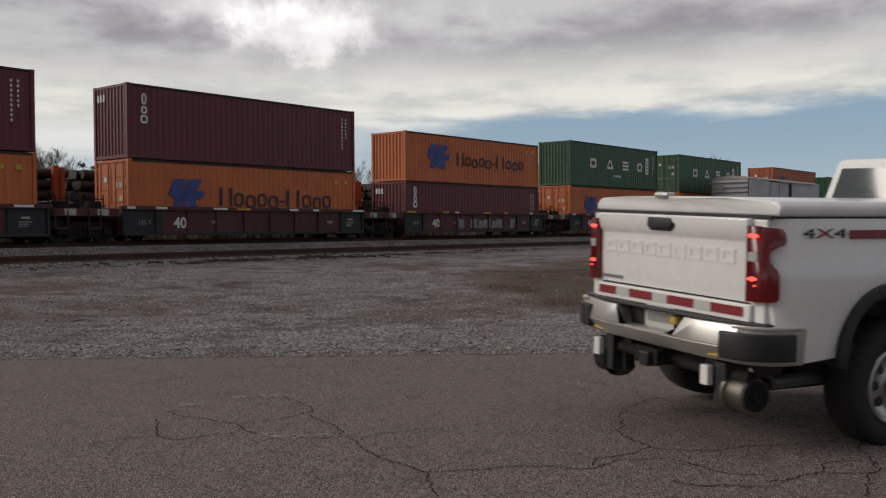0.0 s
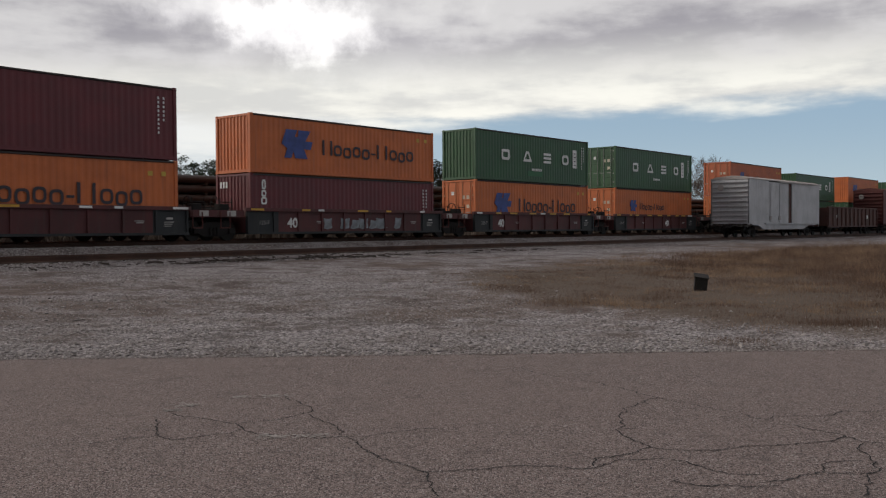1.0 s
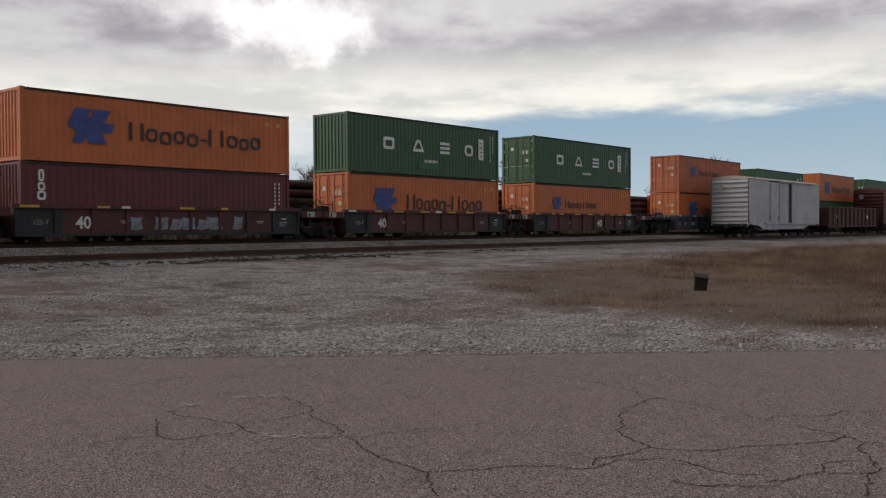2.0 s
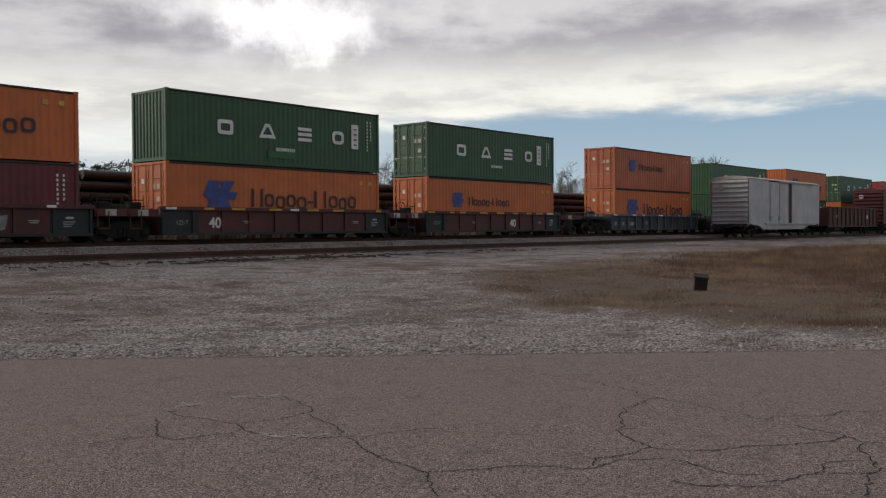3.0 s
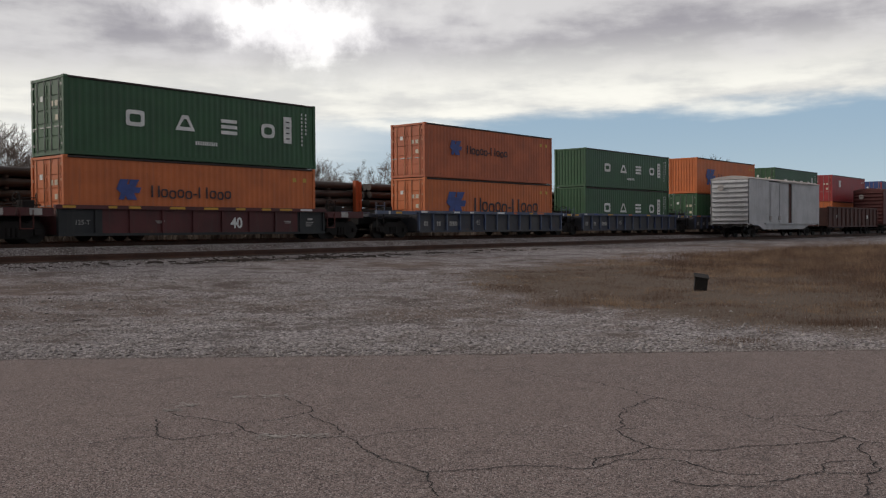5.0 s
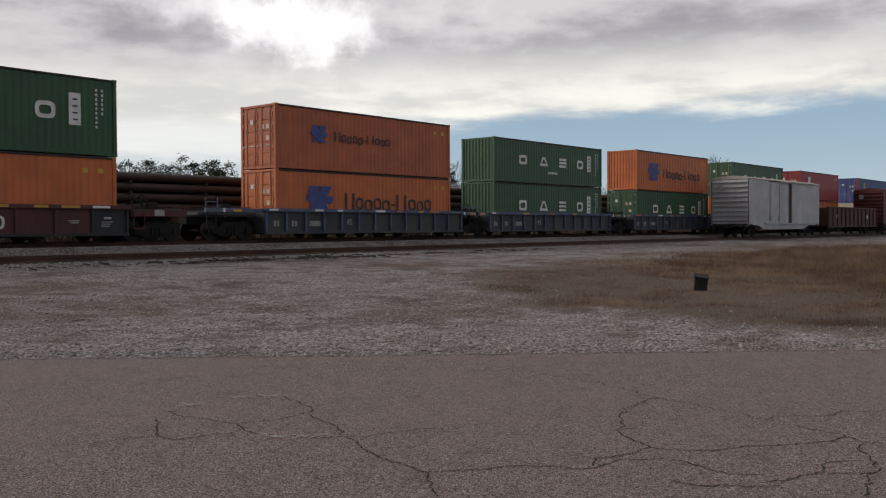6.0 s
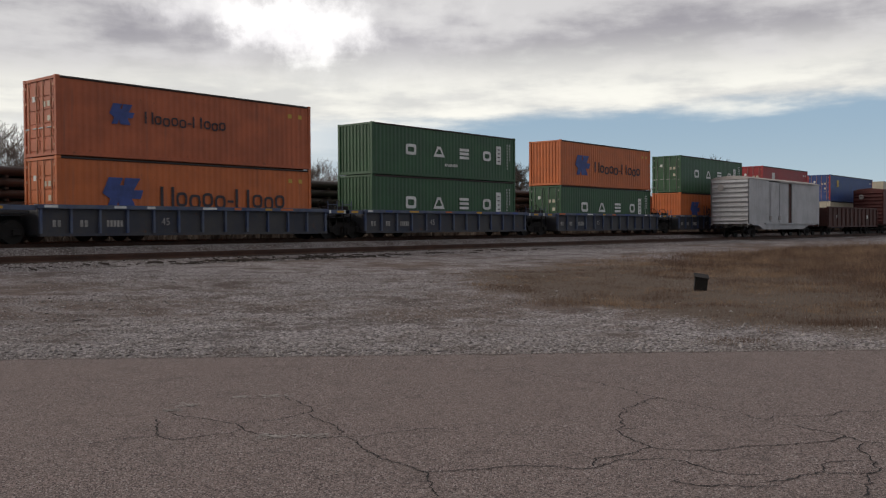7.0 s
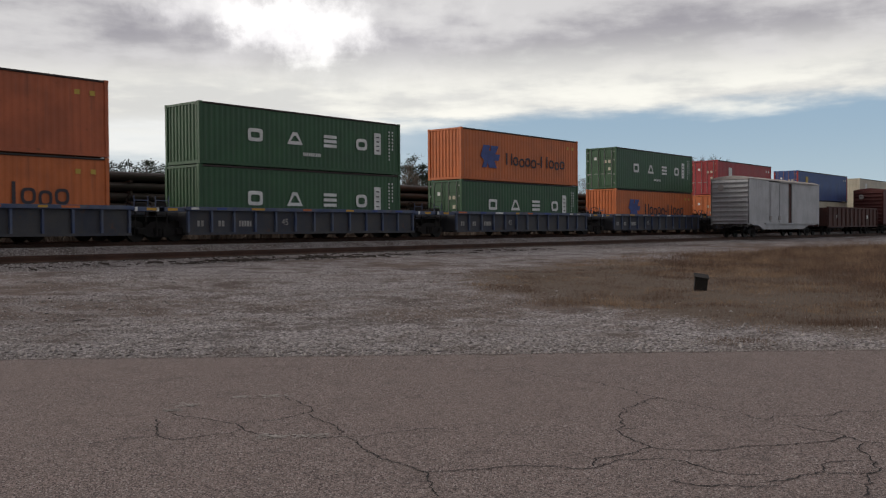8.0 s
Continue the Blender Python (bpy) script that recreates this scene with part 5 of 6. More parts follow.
# ---- the white pickup that drives off along the road ----
def glowing(name, colour, strength):
    m = bpy.data.materials.new(name)
    m.use_nodes = True
    b = m.node_tree.nodes["Principled BSDF"]
    b.inputs["Base Color"].default_value = (*colour, 1)
    b.inputs["Emission Color"].default_value = (*colour, 1)
    b.inputs["Emission Strength"].default_value = strength
    return m


def glossy(name, colour, rough, metal=0.0, coat=0.0, dust=0.0):
    """Car paint, chrome, plastic and lenses, with a film of road dust."""
    m = bpy.data.materials.new(name)
    m.use_nodes = True
    t = m.node_tree
    b = t.nodes["Principled BSDF"]
    obj = t.nodes.new("ShaderNodeTexCoord").outputs["Object"]
    film = noise_of(t, obj, 5.0, 6.0, 0.65)
    t.links.new(mix(t, maths(t, "MULTIPLY", ramp(t, film, 0.4, 0.8), dust), colour, (0.30, 0.26, 0.21)), b.inputs["Base Color"])
    t.links.new(maths(t, "ADD", rough, maths(t, "MULTIPLY", ramp(t, film, 0.4, 0.9), dust * 0.8), clamp=True), b.inputs["Roughness"])
    b.inputs["Metallic"].default_value = metal
    b.inputs["Coat Weight"].default_value = coat
    b.inputs["Coat Roughness"].default_value = 0.06
    return m


M.update({
    "white_paint": glossy("white_car_paint", (0.86, 0.845, 0.82), 0.26, 0.0, 1.0, 0.08),
    "cover": glossy("white_bed_cover", (0.82, 0.81, 0.79), 0.35, 0.0, 0.5, 0.2),
    "bumper_grey": glossy("dull_bumper_paint", (0.42, 0.40, 0.38), 0.4, 0.3, 0.1, 0.3),
    "chrome": glossy("dusty_chrome", (0.60, 0.575, 0.54), 0.34, 0.65, 0.2, 0.25),
    "black_plastic": glossy("black_plastic", (0.018, 0.018, 0.019), 0.5, 0.0, 0.0, 0.1),
    "lens_red": glossy("red_lens", (0.075, 0.002, 0.004), 0.14, 0.0, 0.35, 0.03),
    "lens_clear": glossy("clear_lens", (0.55, 0.55, 0.55), 0.12, 0.2, 1.0, 0.05),
    "lamp_red": glowing("lit_tail_lamp", (1.0, 0.05, 0.04), 4.0),
    "tape_red": glossy("red_reflective_tape", (0.25, 0.030, 0.036), 0.35, 0.0, 0.2, 0.1),
    "tape_white": glossy("white_reflective_tape", (0.55, 0.55, 0.52), 0.35, 0.0, 0.2, 0.1),
    "tyre": material("tyre_rubber", (0.022, 0.021, 0.020), 0.85, vary=0.3, scale=6, bump=0.3),
    "rail_steel": glossy("worn_rail_wheel_steel", (0.24, 0.22, 0.19), 0.30, 0.9, 0.0, 0.3),
    "rim": glossy("alloy_rim", (0.50, 0.49, 0.47), 0.3, 0.9, 0.0, 0.35),
    "car_glass": glossy("dark_car_glass", (0.035, 0.045, 0.042), 0.04, 0.0, 1.0, 0.0),
})
M["car_glass"].node_tree.nodes["Principled BSDF"].inputs["Specular IOR Level"].default_value = 0.9
for key in ("lens_red",):
    b = M[key].node_tree.nodes["Principled BSDF"]
    b.inputs["Emission Color"].default_value = (0.8, 0.01, 0.012, 1)
    b.inputs["Emission Strength"].default_value = 0.03


def soften(bm, offset, angle=35):
    """Rounds the sharp edges of a shaped part."""
    bm.normal_update()
    es = [e for e in bm.edges if len(e.link_faces) == 2 and e.calc_face_angle(0) > radians(angle)]
    bmesh.ops.bevel(bm, geom=es, offset=offset, segments=3, affect="EDGES", profile=0.5, clamp_overlap=True)
    for f in bm.faces:
        f.smooth = True
    return bm


def bulged(bm, rule, cuts):
    """Cuts a panel level at the given heights and moves its points sideways by rule(z)."""
    for z in cuts:
        bmesh.ops.bisect_plane(bm, geom=bm.verts[:] + bm.edges[:] + bm.faces[:], plane_co=(0, 0, z), plane_no=(0, 0, 1))
    for v in bm.verts:
        v.co.x += rule(v.co.z)
    bmesh.ops.recalc_face_normals(bm, faces=bm.faces[:])
    return bm


def lathe(profile, n=40):
    """Turned about the x axis: profile of (x, radius)."""
    bm = bmesh.new()
    rings = []
    for k in range(n):
        a = 2 * math.pi * k / n
        rings.append([bm.verts.new((x, r * math.cos(a), r * math.sin(a))) for x, r in profile])
    for k in range(n):
        a, b = rings[k], rings[(k + 1) % n]
        for i in range(len(profile) - 1):
            f = bm.faces.new((a[i], b[i], b[i + 1], a[i + 1]))
            f.smooth = True
    bmesh.ops.recalc_face_normals(bm, faces=bm.faces[:])
    return bm


def pickup():
    """x to its right, y ahead, z up; the tailgate is at y = 0."""
    car = thing("pickup_truck", "white pickup truck with rail gear and lit tail lights, driving off", "truck")
    side_rule = lambda z: -0.055 * smooth(1.12, 1.47, z) - 0.02 * (1 - smooth(0.6, 0.95, z))
    def bow(q, wide, tall):
        """A squarish wheel arch round the rear wheel."""
        c, d = math.cos(radians(q)), math.sin(radians(q))
        return 1.07 + math.copysign(abs(c) ** 0.80, c) * wide, 0.53 + math.copysign(abs(d) ** 0.80, d) * tall

    arc = [bow(172 - 164 * i / 16, 0.51, 0.50) for i in range(17)]
    prof = [(0.10, 0.60)] + arc + [(2.06, 0.60), (2.06, 1.49), (0.02, 1.49), (0.0, 1.10), (0.04, 0.86)]
    for s in (1, -1):
        bm = bulged(outline(prof, -0.07, "yz"), side_rule, (0.75, 0.95, 1.12, 1.22, 1.32, 1.40))
        bmesh.ops.translate(bm, vec=(1.0, 0, 0), verts=bm.verts[:])
        for y in (0.05, 0.09, 0.14):
            bmesh.ops.bisect_plane(bm, geom=bm.verts[:] + bm.edges[:] + bm.faces[:], plane_co=(0, y, 0), plane_no=(0, 1, 0))
        for v in bm.verts:
            v.co.x -= 0.085 * max(0, (0.14 - v.co.y) / 0.14) ** 1.6
        if s < 0:
            bmesh.ops.scale(bm, vec=(-1, 1, 1), verts=bm.verts[:])
            bmesh.ops.reverse_faces(bm, faces=bm.faces[:])
        p = part("bed_side", soften(bm, 0.010, 50), "white_paint", car)
        ring = [bow(90 + sgn * (88 - 176 * i / 20), 0.57 - k, 0.565 - k) for k, sgn in ((0.0, 1), (0.075, -1)) for i in range(21)]
        bm = outline(ring, 0.045 * s, "yz")
        part("wheel_flare", soften(bm, 0.008), "black_plastic", p, "black wheel arch flare", at=pose(s * 0.985, 0, 0))
    part("inner_bed", boxes((-0.92, 0.92, 0.08, 2.04, 0.62, 0.70)), "black_plastic", car)
    part("bed_front", boxes((-0.92, 0.92, 2.0, 2.06, 0.70, 1.48)), "white_paint", car)
    for s in (-1, 1):
        part("rear_pillar", boxes((s * 0.845 - 0.06, s * 0.845 + 0.06, 0.0, 0.06, 0.84, 1.485), bevel=0.012), "white_paint", car)
    # tailgate with a lip along its top
    bm = outline([(0.0, 0.97), (-0.012, 1.10), (-0.010, 1.345), (-0.030, 1.375), (-0.045, 1.43), (-0.050, 1.488), (0.05, 1.49), (0.05, 0.97)], 1.58, "yz")
    gate = part("tailgate", soften(bm, 0.012, 20), "white_paint", car, at=pose(-0.79, 0, 0))
    part("tailgate_handle", soften(outline([(0.61, 1.425), (0.64, 1.395), (0.84, 1.395), (0.885, 1.425), (0.86, 1.47), (0.62, 1.47)], -0.03), 0.008), "black_plastic", gate, "black tailgate handle", at=pose(0, -0.030, 0))
    part("handle_pocket", soften(outline([(0.59, 1.415), (0.63, 1.38), (0.85, 1.38), (0.905, 1.42), (0.88, 1.478), (0.60, 1.478)], -0.02), 0.006), "black_plastic", gate, at=pose(0, -0.026, 0))
    for k in range(9):
        x = 0.075 + k * 0.156
        emboss = hollow([(0, 0), (0.122, 0), (0.122, 0.095), (0, 0.095)], [(0.024, 0.024), (0.098, 0.024), (0.098, 0.071), (0.024, 0.071)], x, 1.20, -0.008, 0.008)
        part("embossed_mark", emboss, "white_paint", gate)
    part("badge_bar", boxes((0.03, 0.27, -0.012, -0.004, 1.005, 1.026)), "steel", gate)
    part("rear_sill", boxes((-0.815, 0.815, -0.03, 0.03, 0.85, 0.962), bevel=0.01), "white_paint", car)
    for x, w, m in ((-0.775, 0.215, "tape_red"), (-0.556, 0.16, "tape_white"), (-0.392, 0.26, "tape_red"), (-0.128, 0.16, "tape_white"), (0.036, 0.27, "tape_red"), (0.310, 0.16, "tape_white"), (0.474, 0.285, "tape_red")):
        part("reflective_tape", boxes((x, x + w, -0.037, -0.031, 0.885, 0.943)), m, car)
    # tail lights bend round the corners: a path from the tailgate out along the side
    bend = [(0.0, 0.793, -0.036), (0.10, 0.888, -0.030), (0.15, 0.932, -0.006), (0.20, 0.964, 0.034), (0.25, 0.986, 0.080), (0.30, 1.000, 0.128)]

    def on_bend(u):
        u = min(0.2999, max(0.0, u))
        k = max(i for i in range(5) if bend[i][0] <= u + 1e-9)
        f = (u - bend[k][0]) / (bend[k + 1][0] - bend[k][0])
        (_, xa, ya), (_, xb, yb) = bend[k], bend[k + 1]
        way = Vector((xb - xa, yb - ya)).normalized()
        return xa + (xb - xa) * f, ya + (yb - ya) * f, way

    def bent(shape, inner, outer):
        """A lens piece given by its outline along the bend and upwards, between two depths."""
        bm = outline(shape, 1.0)
        for u in (0.05, 0.10, 0.15, 0.20, 0.25):
            bmesh.ops.bisect_plane(bm, geom=bm.verts[:] + bm.edges[:] + bm.faces[:], plane_co=(u, 0, 0), plane_no=(1, 0, 0))
        for v in bm.verts:
            x, y, way = on_bend(v.co.x)
            d = inner if v.co.y > 0.5 else outer
            drop = side_rule(v.co.z) * smooth(0.86, 1.0, x)
            v.co = (x + way.y * d + drop, y - way.x * d, v.co.z)
        bmesh.ops.recalc_face_normals(bm, faces=bm.faces[:])
        return bm

    for s in (-1, 1):
        def mirrored(bm):
            if s < 0:
                bmesh.ops.scale(bm, vec=(-1, 1, 1), verts=bm.verts[:])
                bmesh.ops.reverse_faces(bm, faces=bm.faces[:])
            return bm

        shape = [(0.0, 0.985), (0.19, 0.99), (0.212, 1.015), (0.212, 1.15), (0.195, 1.195), (0.166, 1.225), (0.160, 1.26), (0.172, 1.295), (0.215, 1.318), (0.262, 1.335), (0.275, 1.36), (0.272, 1.405), (0.25, 1.43), (0.10, 1.442), (0.0, 1.445)]
        lamp = part("tail_light", soften(mirrored(bent(shape, -0.03, 0.016)), 0.006, 50), "lens_red", car, "dark red tail light, lit")
        part("reverse_lens", mirrored(bent([(0.015, 1.232), (0.085, 1.228), (0.095, 1.262), (0.085, 1.288), (0.015, 1.288)], 0.010, 0.020)), "lens_clear", lamp)
        for z, spots in ((1.385, ((0.030, 0.013), (0.060, 0.015), (0.083, 0.010))), (1.125, ((0.030, 0.010), (0.055, 0.015), (0.080, 0.009))), (1.085, ((0.078, 0.006),))):
            for u, r in spots:
                x, y, way = on_bend(u)
                part("bulb", mirrored(tubes(((x, y - 0.010, z), (x, y - 0.0195, z), r), n=10)), "lamp_red", lamp)
    # bumper: one bright pressing with a notch for the plate, bent lip below, black corner pockets
    def plan(x):
        return -0.165 + 0.045 * smooth(0.45, 0.85, abs(x))

    face = outline([(-0.82, 0.84), (-0.37, 0.84), (-0.29, 0.715), (0.29, 0.715), (0.37, 0.84), (0.82, 0.84), (0.82, 0.705), (-0.82, 0.705)], 0.12)
    lip = outline([(-0.82, 0.703), (0.82, 0.703), (0.80, 0.60), (-0.80, 0.60)], 0.10)
    for bm, lean in ((face, 0.0), (lip, 1.0)):
        for x in (-0.65, -0.5, -0.2, 0.2, 0.5, 0.65):
            bmesh.ops.bisect_plane(bm, geom=bm.verts[:] + bm.edges[:] + bm.faces[:], plane_co=(x, 0, 0), plane_no=(1, 0, 0))
        for v in bm.verts:
            v.co.y += plan(v.co.x) - (0.028 if not lean and v.co.z < 0.73 else 0) + lean * (-0.034 + 0.75 * (0.703 - v.co.z))
    bumper = part("bumper", soften(face, 0.012, 30), "chrome", car, "bright dusty rear bumper")
    part("bumper_lip", soften(lip, 0.010, 30), "chrome", bumper)
    for s in (-1, 1):
        corner = outline([(0.80, -0.13), (0.90, -0.095), (0.965, -0.03), (1.005, 0.07), (1.018, 0.24), (0.95, 0.24), (0.93, 0.02), (0.80, -0.04)], 0.235, "xy")
        pocket = outline([(0.70, -0.176), (0.81, -0.160), (0.912, -0.116), (0.976, -0.038), (1.014, 0.07), (1.026, 0.155), (0.99, 0.155), (0.96, 0.02), (0.81, -0.09), (0.70, -0.11)], 0.165, "xy")
        for v in corner.verts:
            if v.co.z < 0.1:
                v.co.y += 0.03 * (v.co.y < 0.1)
                v.co.x -= 0.02
        for piece in (corner, pocket):
            if s < 0:
                bmesh.ops.scale(piece, vec=(-1, 1, 1), verts=piece.verts[:])
                bmesh.ops.reverse_faces(piece, faces=piece.faces[:])
        w = part("bumper_corner", soften(corner, 0.014, 40), "bumper_grey", car, "dull grey bumper corner", at=pose(0, 0, 0.603))
        part("corner_pocket", soften(pocket, 0.012, 40), "black_plastic", w, "black corner step", at=pose(0, 0, 0.032))
        part("corner_trim", soften(outline([(0.78, -0.145), (0.90, -0.105), (0.970, -0.036), (1.012, 0.07), (1.022, 0.20), (1.0, 0.20), (0.98, 0.07), (0.90, -0.07), (0.78, -0.11)] if s > 0 else [(-0.78, -0.145), (-0.90, -0.105), (-0.970, -0.036), (-1.012, 0.07), (-1.022, 0.20), (-1.0, 0.20), (-0.98, 0.07), (-0.90, -0.07), (-0.78, -0.11)], 0.020, "xy"), 0.005, 40), "chrome", w, at=pose(0, 0, 0.222))
    part("step_pad", soften(outline([(-0.96, -0.03), (-0.5, -0.155), (0.5, -0.155), (0.96, -0.03), (0.96, 0.03), (-0.96, 0.03)], 0.016, "xy"), 0.005), "black_plastic", car, at=pose(0, 0, 0.842))
    part("plate_pocket", boxes((-0.36, 0.36, -0.055, -0.02, 0.66, 0.845)), "black_plastic", car)
    plate = part("number_plate", boxes((-0.155, 0.155, -0.071, -0.064, 0.712, 0.864), bevel=0.002), "tape_white", car, "dirty white number plate")
    for k in range(6):
        x = -0.118 + k * 0.040
        part("plate_bar", boxes((x, x + 0.026, -0.075, -0.0715, 0.752, 0.815)), "stencil_grey", plate)
    part("tow_plug", boxes((0.165, 0.235, -0.12, -0.06, 0.765, 0.82), bevel=0.012), "letter_yellow", car, "yellow plug cover")
    for s in (-1, 1):
        part("yellow_sticker", boxes((s * 0.62 - 0.055, s * 0.62 + 0.055, -0.136, -0.124, 0.628, 0.660)), "letter_yellow", car)
    # tow hitch and rail gear
    hitch = part("tow_hitch", boxes((-0.05, 0.05, -0.20, 0.30, 0.46, 0.56), bevel=0.01), "black_plastic", car)
    part("hitch_plate", boxes((-0.14, 0.10, -0.16, -0.14, 0.47, 0.58)), "bogie", hitch)
    part("gear_beam", tubes(((-0.80, 0.02, 0.50), (0.80, 0.02, 0.50), 0.045), n=14), "bogie", car, "dark rail gear beam")
    part("gear_frame", boxes((-0.62, 0.62, 0.06, 0.16, 0.44, 0.58), bevel=0.01), "black_plastic", car)
    for s in (-1, 1):
        arm = part("gear_arm", boxes((s * 0.60 - 0.05, s * 0.60 + 0.05, -0.06, 0.14, 0.32, 0.58), bevel=0.012), "black_plastic", car)
        wheel = lathe([(-0.085, 0.0), (-0.085, 0.105), (-0.075, 0.118), (0.060, 0.112), (0.068, 0.136), (0.085, 0.136), (0.085, 0.0)], 36)
        for f in wheel.faces:
            f.smooth = False
        if s > 0:
            bmesh.ops.scale(wheel, vec=(-1, 1, 1), verts=wheel.verts[:])
            bmesh.ops.reverse_faces(wheel, faces=wheel.faces[:])
        # the right wheel has a bright tread, the left one is near black
        rw = part("rail_wheel", wheel, "rail_steel" if s > 0 else "bogie", car, "worn steel rail wheel", at=pose(s * 0.715, 0.055, 0.39))
        part("wheel_face", tubes(((s * 0.08, 0, 0), (s * 0.094, 0, 0), 0.098), n=28), "bogie", rw, "dark wheel face")
        part("hub", tubes(((s * 0.09, 0, 0), (s * 0.115, 0, 0), 0.042), n=14), "bogie", rw)
        part("gear_lamp", boxes((s * 0.60 - 0.09 - 0.036, s * 0.60 - 0.09 + 0.036, -0.11, -0.06, 0.42, 0.55), bevel=0.008), "cover", car, "small white lamp box")
        part("lamp_bracket", boxes((s * 0.60 - 0.09 - 0.02, s * 0.60 - 0.09 + 0.02, -0.06, 0.10, 0.50, 0.54)), "black_plastic", car)
        part("gear_guard", soften(outline([(-0.10, 0.44), (0.10, 0.46), (0.12, 0.33), (0.02, 0.26), (-0.09, 0.30)], 0.10), 0.01), "black_plastic", arm, at=pose(s * 0.62, 0.02, 0))
        part("wheel_liner", soften(outline([bow(90 + sgn * (88 - 176 * i / 16), 0.50 - k, 0.495 - k) for k, sgn in ((0.0, 1), (0.03, -1)) for i in range(17)], -0.34 * s, "yz"), 0.004), "black_plastic", car, at=pose(s * 0.975, 0, 0))
        part("spring_pack", boxes((s * 0.56 - 0.04, s * 0.56 + 0.04, 0.30, 1.8, 0.36, 0.43), bevel=0.01), "bogie", car)
    part("rear_axle", tubes(((-0.80, 1.07, 0.415), (0.80, 1.07, 0.415), 0.06), n=12), "black_plastic", car)
    part("differential", tubes(((0, 0.91, 0.40), (0, 1.23, 0.40), 0.16), n=16), "black_plastic", car)
    for s in (-1, 1):
        part("chassis_rail", boxes((s * 0.45 - 0.05, s * 0.45 + 0.05, 0.0, 5.4, 0.50, 0.62)), "black_plastic", car)
    part("exhaust", tubes(((0.62, 0.35, 0.42), (0.62, 2.4, 0.46), 0.045), n=12), "steel", car)
    # hard cover over the bed
    bm = outline([(-0.95, 1.503), (-0.955, 1.56), (-0.92, 1.598), (-0.5, 1.612), (0, 1.617), (0.5, 1.612), (0.92, 1.598), (0.955, 1.56), (0.95, 1.503)], 2.10)
    for v in bm.verts:
        if v.co.y < 0.1:
            v.co.y += (0.04 if v.co.z > 1.57 else 0) + 0.10 * smooth(0.80, 0.96, abs(v.co.x))
    cover = part("bed_cover", soften(bm, 0.02, 25), "cover", car, "white hard bed cover", at=pose(0, -0.055, 0))
    part("cover_seal", boxes((-0.93, 0.93, 0.0, 2.04, 1.489, 1.503)), "black_plastic", car)
    part("cover_lock", boxes((-0.15, -0.01, 0.02, 0.11, 1.60, 1.645), bevel=0.02), "chrome", cover, "bright cover lock")
    # cab
    sill = outline([(2.10, 0.50), (4.28, 0.50), (4.34, 0.62), (4.34, 1.42), (2.10, 1.44)], 2.0, "yz")
    part("cab_body", soften(sill, 0.03, 40), "white_paint", car, at=pose(-1.0, 0, 0))
    bm = bmesh.new()
    low = [(-0.91, 2.30, 1.43), (0.91, 2.30, 1.43), (0.93, 4.42, 1.43), (-0.93, 4.42, 1.43)]
    high = [(-0.80, 2.42, 1.95), (0.80, 2.42, 1.95), (0.76, 3.72, 1.98), (-0.76, 3.72, 1.98)]
    lo, hi = [bm.verts.new(p) for p in low], [bm.verts.new(p) for p in high]
    bm.faces.new(hi)
    bm.faces.new(lo[::-1])
    for k in range(4):
        bm.faces.new((lo[k], lo[(k + 1) % 4], hi[(k + 1) % 4], hi[k]))
    cab = part("cab_roof", soften(bm, 0.05, 20), "white_paint", car)

    def pane(name, a, b, c, d):
        """Glass set 6 mm proud of a slanted side given by its four corners."""
        n = (b - a).cross(d - a).normalized() * 0.006
        bm = bmesh.new()
        q = [bm.verts.new(p + n) for p in (a, b, c, d)]
        bm.faces.new(q)
        r = bmesh.ops.extrude_face_region(bm, geom=bm.faces[:])
        bmesh.ops.translate(bm, vec=-n * 1.6, verts=[g for g in r["geom"] if isinstance(g, bmesh.types.BMVert)])
        bmesh.ops.recalc_face_normals(bm, faces=bm.faces[:])
        part(name, bm, "car_glass", cab, "dark window glass")

    def on(k, u, v):
        a, b, c, d = Vector(low[k]), Vector(low[(k + 1) % 4]), Vector(high[(k + 1) % 4]), Vector(high[k])
        return (a * (1 - u) + b * u) * (1 - v) + (d * (1 - u) + c * u) * v

    pane("rear_window", on(0, 0.06, 0.10), on(0, 0.94, 0.10), on(0, 0.94, 0.84), on(0, 0.06, 0.84))
    pane("windscreen", on(2, 0.07, 0.08), on(2, 0.93, 0.08), on(2, 0.93, 0.90), on(2, 0.07, 0.90))
    for k in (1, 3):
        for u0, u1 in ((0.10, 0.46), (0.52, 0.86)):
            if k == 3:
                u0, u1 = 1 - u1, 1 - u0
            pane("side_window", on(k, u0, 0.10), on(k, u1, 0.10), on(k, u1, 0.86), on(k, u0, 0.86))
    part("roof_beacon", boxes((0.28, 0.60, 2.55, 2.75, 2.03, 2.11), bevel=0.02), "black_plastic", car)
    part("beacon_foot", boxes((0.40, 0.48, 2.60, 2.70, 1.95, 2.04)), "black_plastic", car)
    part("third_brake_lamp", boxes((-0.14, 0.14, 2.46, 2.49, 1.915, 1.945), bevel=0.005), "lens_red", car)
    hood = outline([(4.32, 0.62), (5.75, 0.62), (5.82, 0.80), (5.80, 1.20), (5.60, 1.30), (4.32, 1.42)], 1.96, "yz")
    part("hood", soften(hood, 0.05, 25), "white_paint", car, at=pose(-0.98, 0, 0))
    part("grille", boxes((-0.72, 0.72, 5.80, 5.86, 0.78, 1.16), bevel=0.02), "black_plastic", car)
    part("front_bumper", boxes((-0.99, 0.99, 5.72, 5.98, 0.48, 0.74), bevel=0.04), "chrome", car)
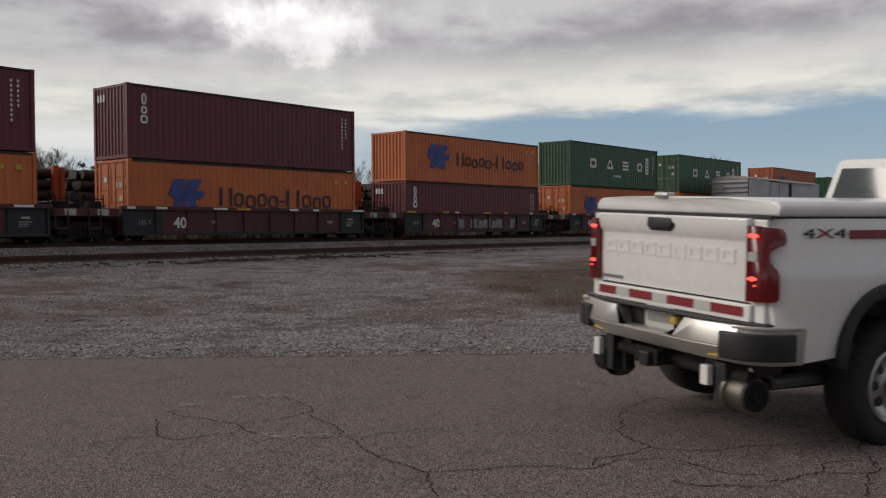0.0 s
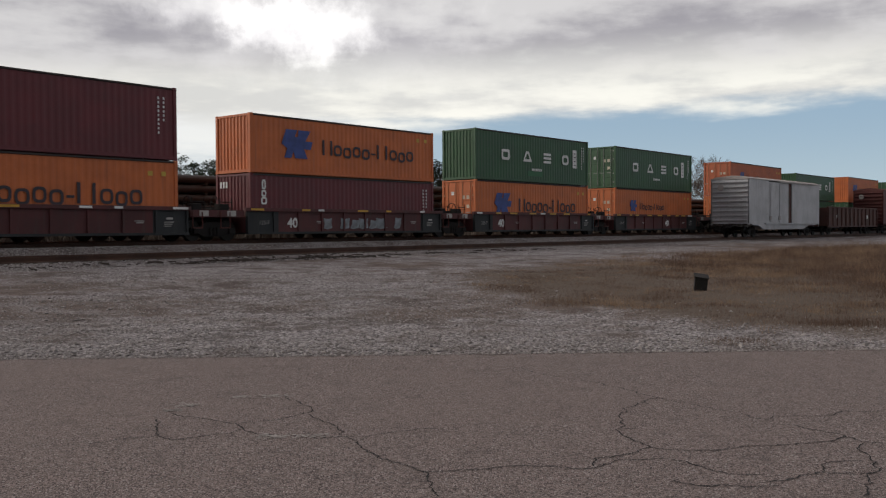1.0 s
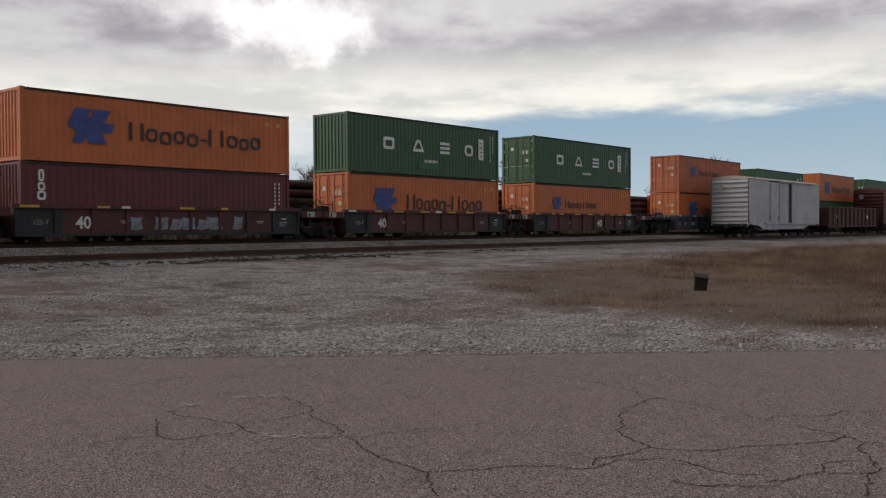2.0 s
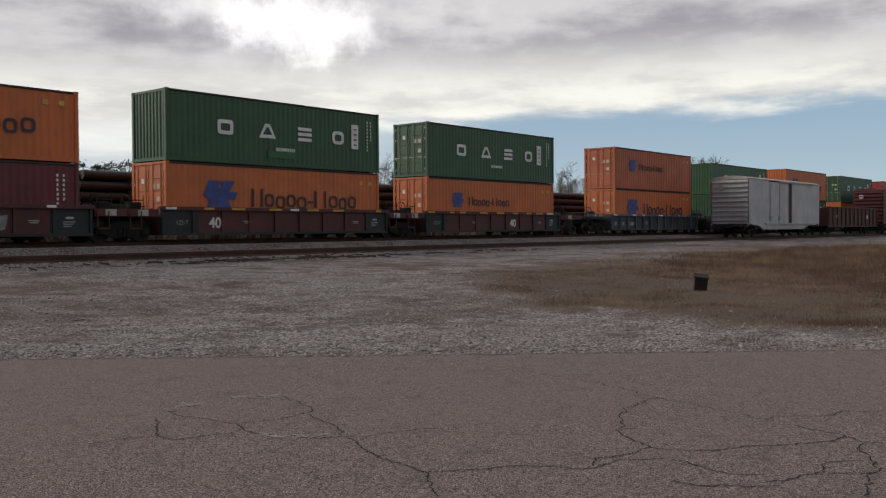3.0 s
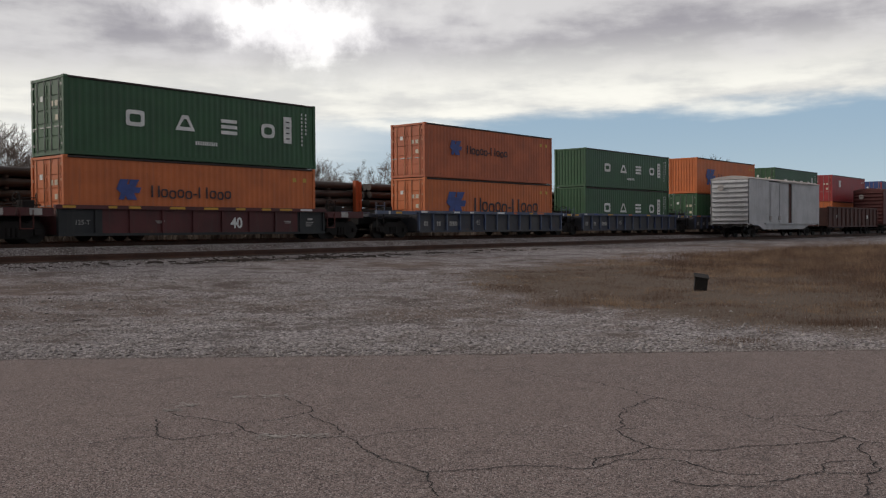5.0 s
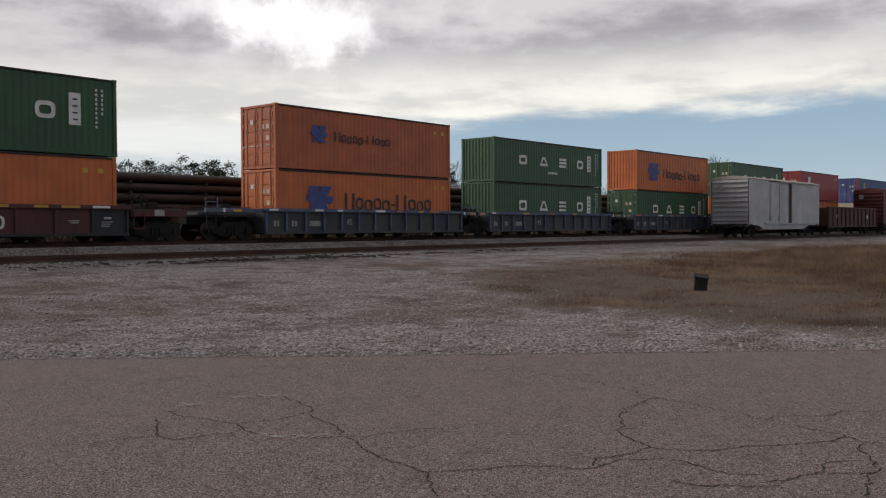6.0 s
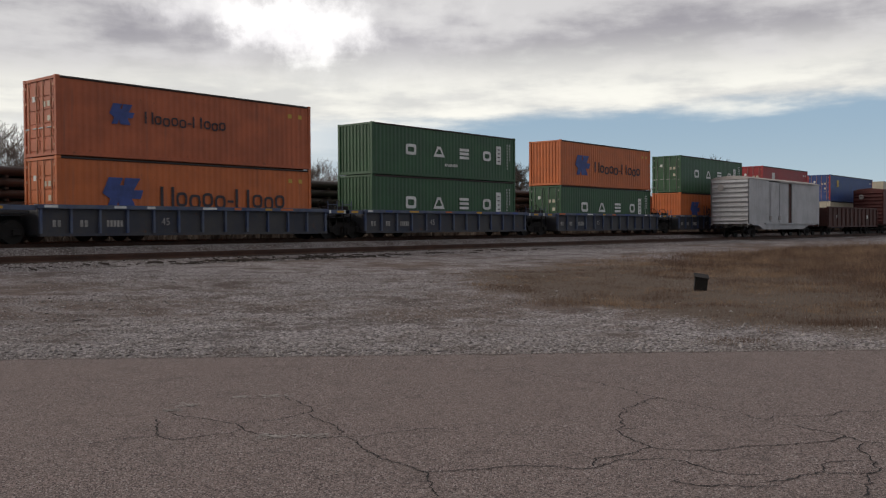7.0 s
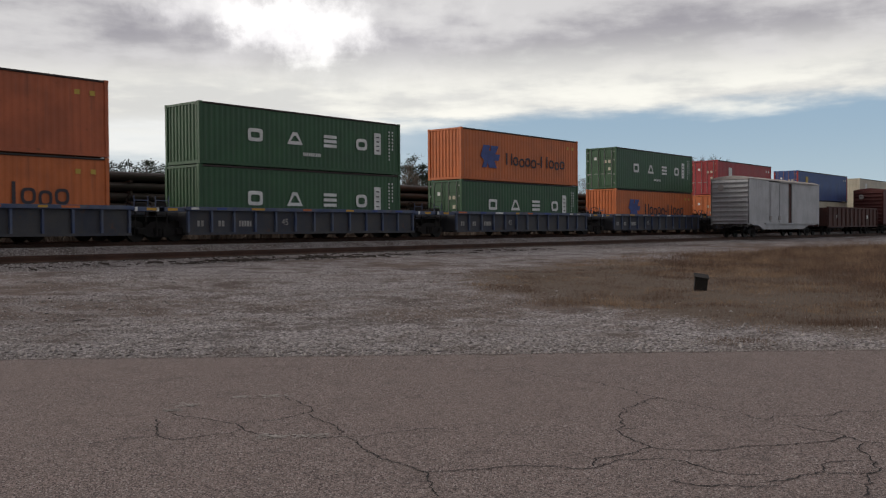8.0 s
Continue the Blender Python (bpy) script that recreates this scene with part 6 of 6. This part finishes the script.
    for s in (-1, 1):
        part("headlight", boxes((s * 0.84 - 0.12, s * 0.84 + 0.12, 5.78, 5.85, 0.86, 1.10), bevel=0.02), "lens_clear", car)
        part("wing_mirror", boxes((s * 1.14 - 0.10, s * 1.14 + 0.10, 4.02, 4.12, 1.36, 1.66), bevel=0.03), "black_plastic", car)
        part("mirror_arm", boxes((min(s * 0.92, s * 1.08), max(s * 0.92, s * 1.08), 4.05, 4.10, 1.42, 1.47)), "black_plastic", car)
        for y in (2.55, 3.45):
            part("door_handle", boxes((min(s * 1.0, s * 1.03), max(s * 1.0, s * 1.03), y, y + 0.18, 1.20, 1.235), bevel=0.006), "white_paint", car)
        part("side_stripe", boxes((min(s * 0.958, s * 0.972), max(s * 0.958, s * 0.972), 0.62, 2.02, 1.365, 1.420)), "tape_red", car)
        for k, mark in enumerate("4X4"):
            part("side_writing", written(mark, 0.085), "tape_red" if mark == "X" else "letter_dark", car, at=pose(s * 0.968, 0.405 + (k - 1) * 0.13 * s, 1.372, 0, 0, 90 * s) @ Matrix.Diagonal((2.6, 1, 1, 1)))
    wheels = []
    tread = [(-0.10, 0.26), (-0.135, 0.30), (-0.135, 0.375), (-0.115, 0.408), (0.0, 0.415), (0.115, 0.408), (0.135, 0.375), (0.135, 0.30), (0.10, 0.26)]
    for s in (-1, 1):
        for y in (1.07, 5.18):
            rim = lathe([(0.11, 0.262), (0.125, 0.25), (0.095, 0.225), (0.055, 0.20), (0.055, 0.06), (0.08, 0.05), (0.08, 0.0)], 40)
            if s < 0:
                bmesh.ops.scale(rim, vec=(-1, 1, 1), verts=rim.verts[:])
                bmesh.ops.reverse_faces(rim, faces=rim.faces[:])
            w = part("wheel", rim, "rim", car, "dusty alloy wheel", at=pose(s * 0.875, y, 0.415))
            part("tyre", lathe(tread, 48), "tyre", w, "worn black tyre")
            part("hub_cap", tubes(((s * 0.07, 0, 0), (s * 0.115, 0, 0), 0.065), n=18), "black_plastic", w)
            # black discs on the closed rim imitate the shade inside its holes
            for k in range(8):
                a = 2 * math.pi * k / 8
                part("rim_shade_disc", tubes(((s * 0.052, 0.145 * math.cos(a), 0.145 * math.sin(a)), (s * 0.062, 0.145 * math.cos(a), 0.145 * math.sin(a)), 0.032), n=12), "black_plastic", w)
            wheels.append((w, s * 0.875, y))
    return car, wheels


PICKUP, PICKUP_WHEELS = pickup()


def pickup_pose(x, y, z, heading):
    return Matrix.Translation((x, y, z)) @ Matrix.Rotation(radians(-heading), 4, "Z") @ Matrix.Rotation(radians(2.5), 4, "Y")


# ---- what moves ----
def motions():
    times = [0.5 * i for i in range(17)]
    for ob, x, y, z in MOVERS:
        walk(ob, [(t, pose(x - gone(t), y, z)) for t in times])
    # the wheels of the train roll at the train's speed
    ticks = [i / FPS for i in range(8 * FPS + 1)]
    for w, x in WHEELSETS:
        walk(w, [(t, pose(x, 0, 0.42, 0, -math.degrees(gone(t) / 0.42), 0)) for t in ticks])
    # the pickup: seconds, metres driven, place, heading
    rows = [
        (0.0, 0.00, 5.884, 2.916, 0.000, 115.5),
        (0.1, 0.62, 6.401, 2.573, -0.020, 117.4),
        (0.2, 1.24, 6.919, 2.233, -0.035, 119.8),
        (0.3, 1.86, 7.441, 1.898, -0.045, 122.3),
        (0.4, 2.48, 7.957, 1.554, -0.050, 124.8),
        (0.5, 3.10, 8.460, 1.200, -0.045, 127.3),
        (0.6, 3.72, 8.950, 0.830, -0.035, 129.8),
        (0.8, 4.96, 9.900, 0.030, -0.010, 134.0),
        (1.0, 6.19, 10.77, -0.84, 0.0, 137.0),
        (1.3, 8.02, 12.00, -2.20, 0.0, 139.5),
        (1.6, 9.86, 13.20, -3.60, 0.0, 142.0),
        (2.0, 12.3, 14.70, -5.55, 0.0, 142.0),
        (2.5, 15.3, 16.50, -7.90, 0.0, 142.0),
        (3.0, 18.2, 18.30, -10.2, 0.0, 142.0),
        (4.0, 21.1, 20.10, -12.5, 0.0, 142.0),
        (8.0, 21.1, 20.10, -12.5, 0.0, 142.0),
    ]
    walk(PICKUP, [(t, pickup_pose(x, y, z, h)) for t, s, x, y, z, h in rows])
    driven = [row[:2] for row in rows]
    for w, x, y in PICKUP_WHEELS:
        spin = []
        for t in ticks:
            for (t0, s0), (t1, s1) in zip(driven, driven[1:]):
                if t0 <= t <= t1:
                    s = s0 + (s1 - s0) * (t - t0) / (t1 - t0)
            if not spin or t == ticks[-1] or s != spin[-1][1]:
                spin.append((t, s))
        walk(w, [(t, pose(x, y, 0.415, -math.degrees(s / 0.415), 0, 0)) for t, s in spin])


motions()
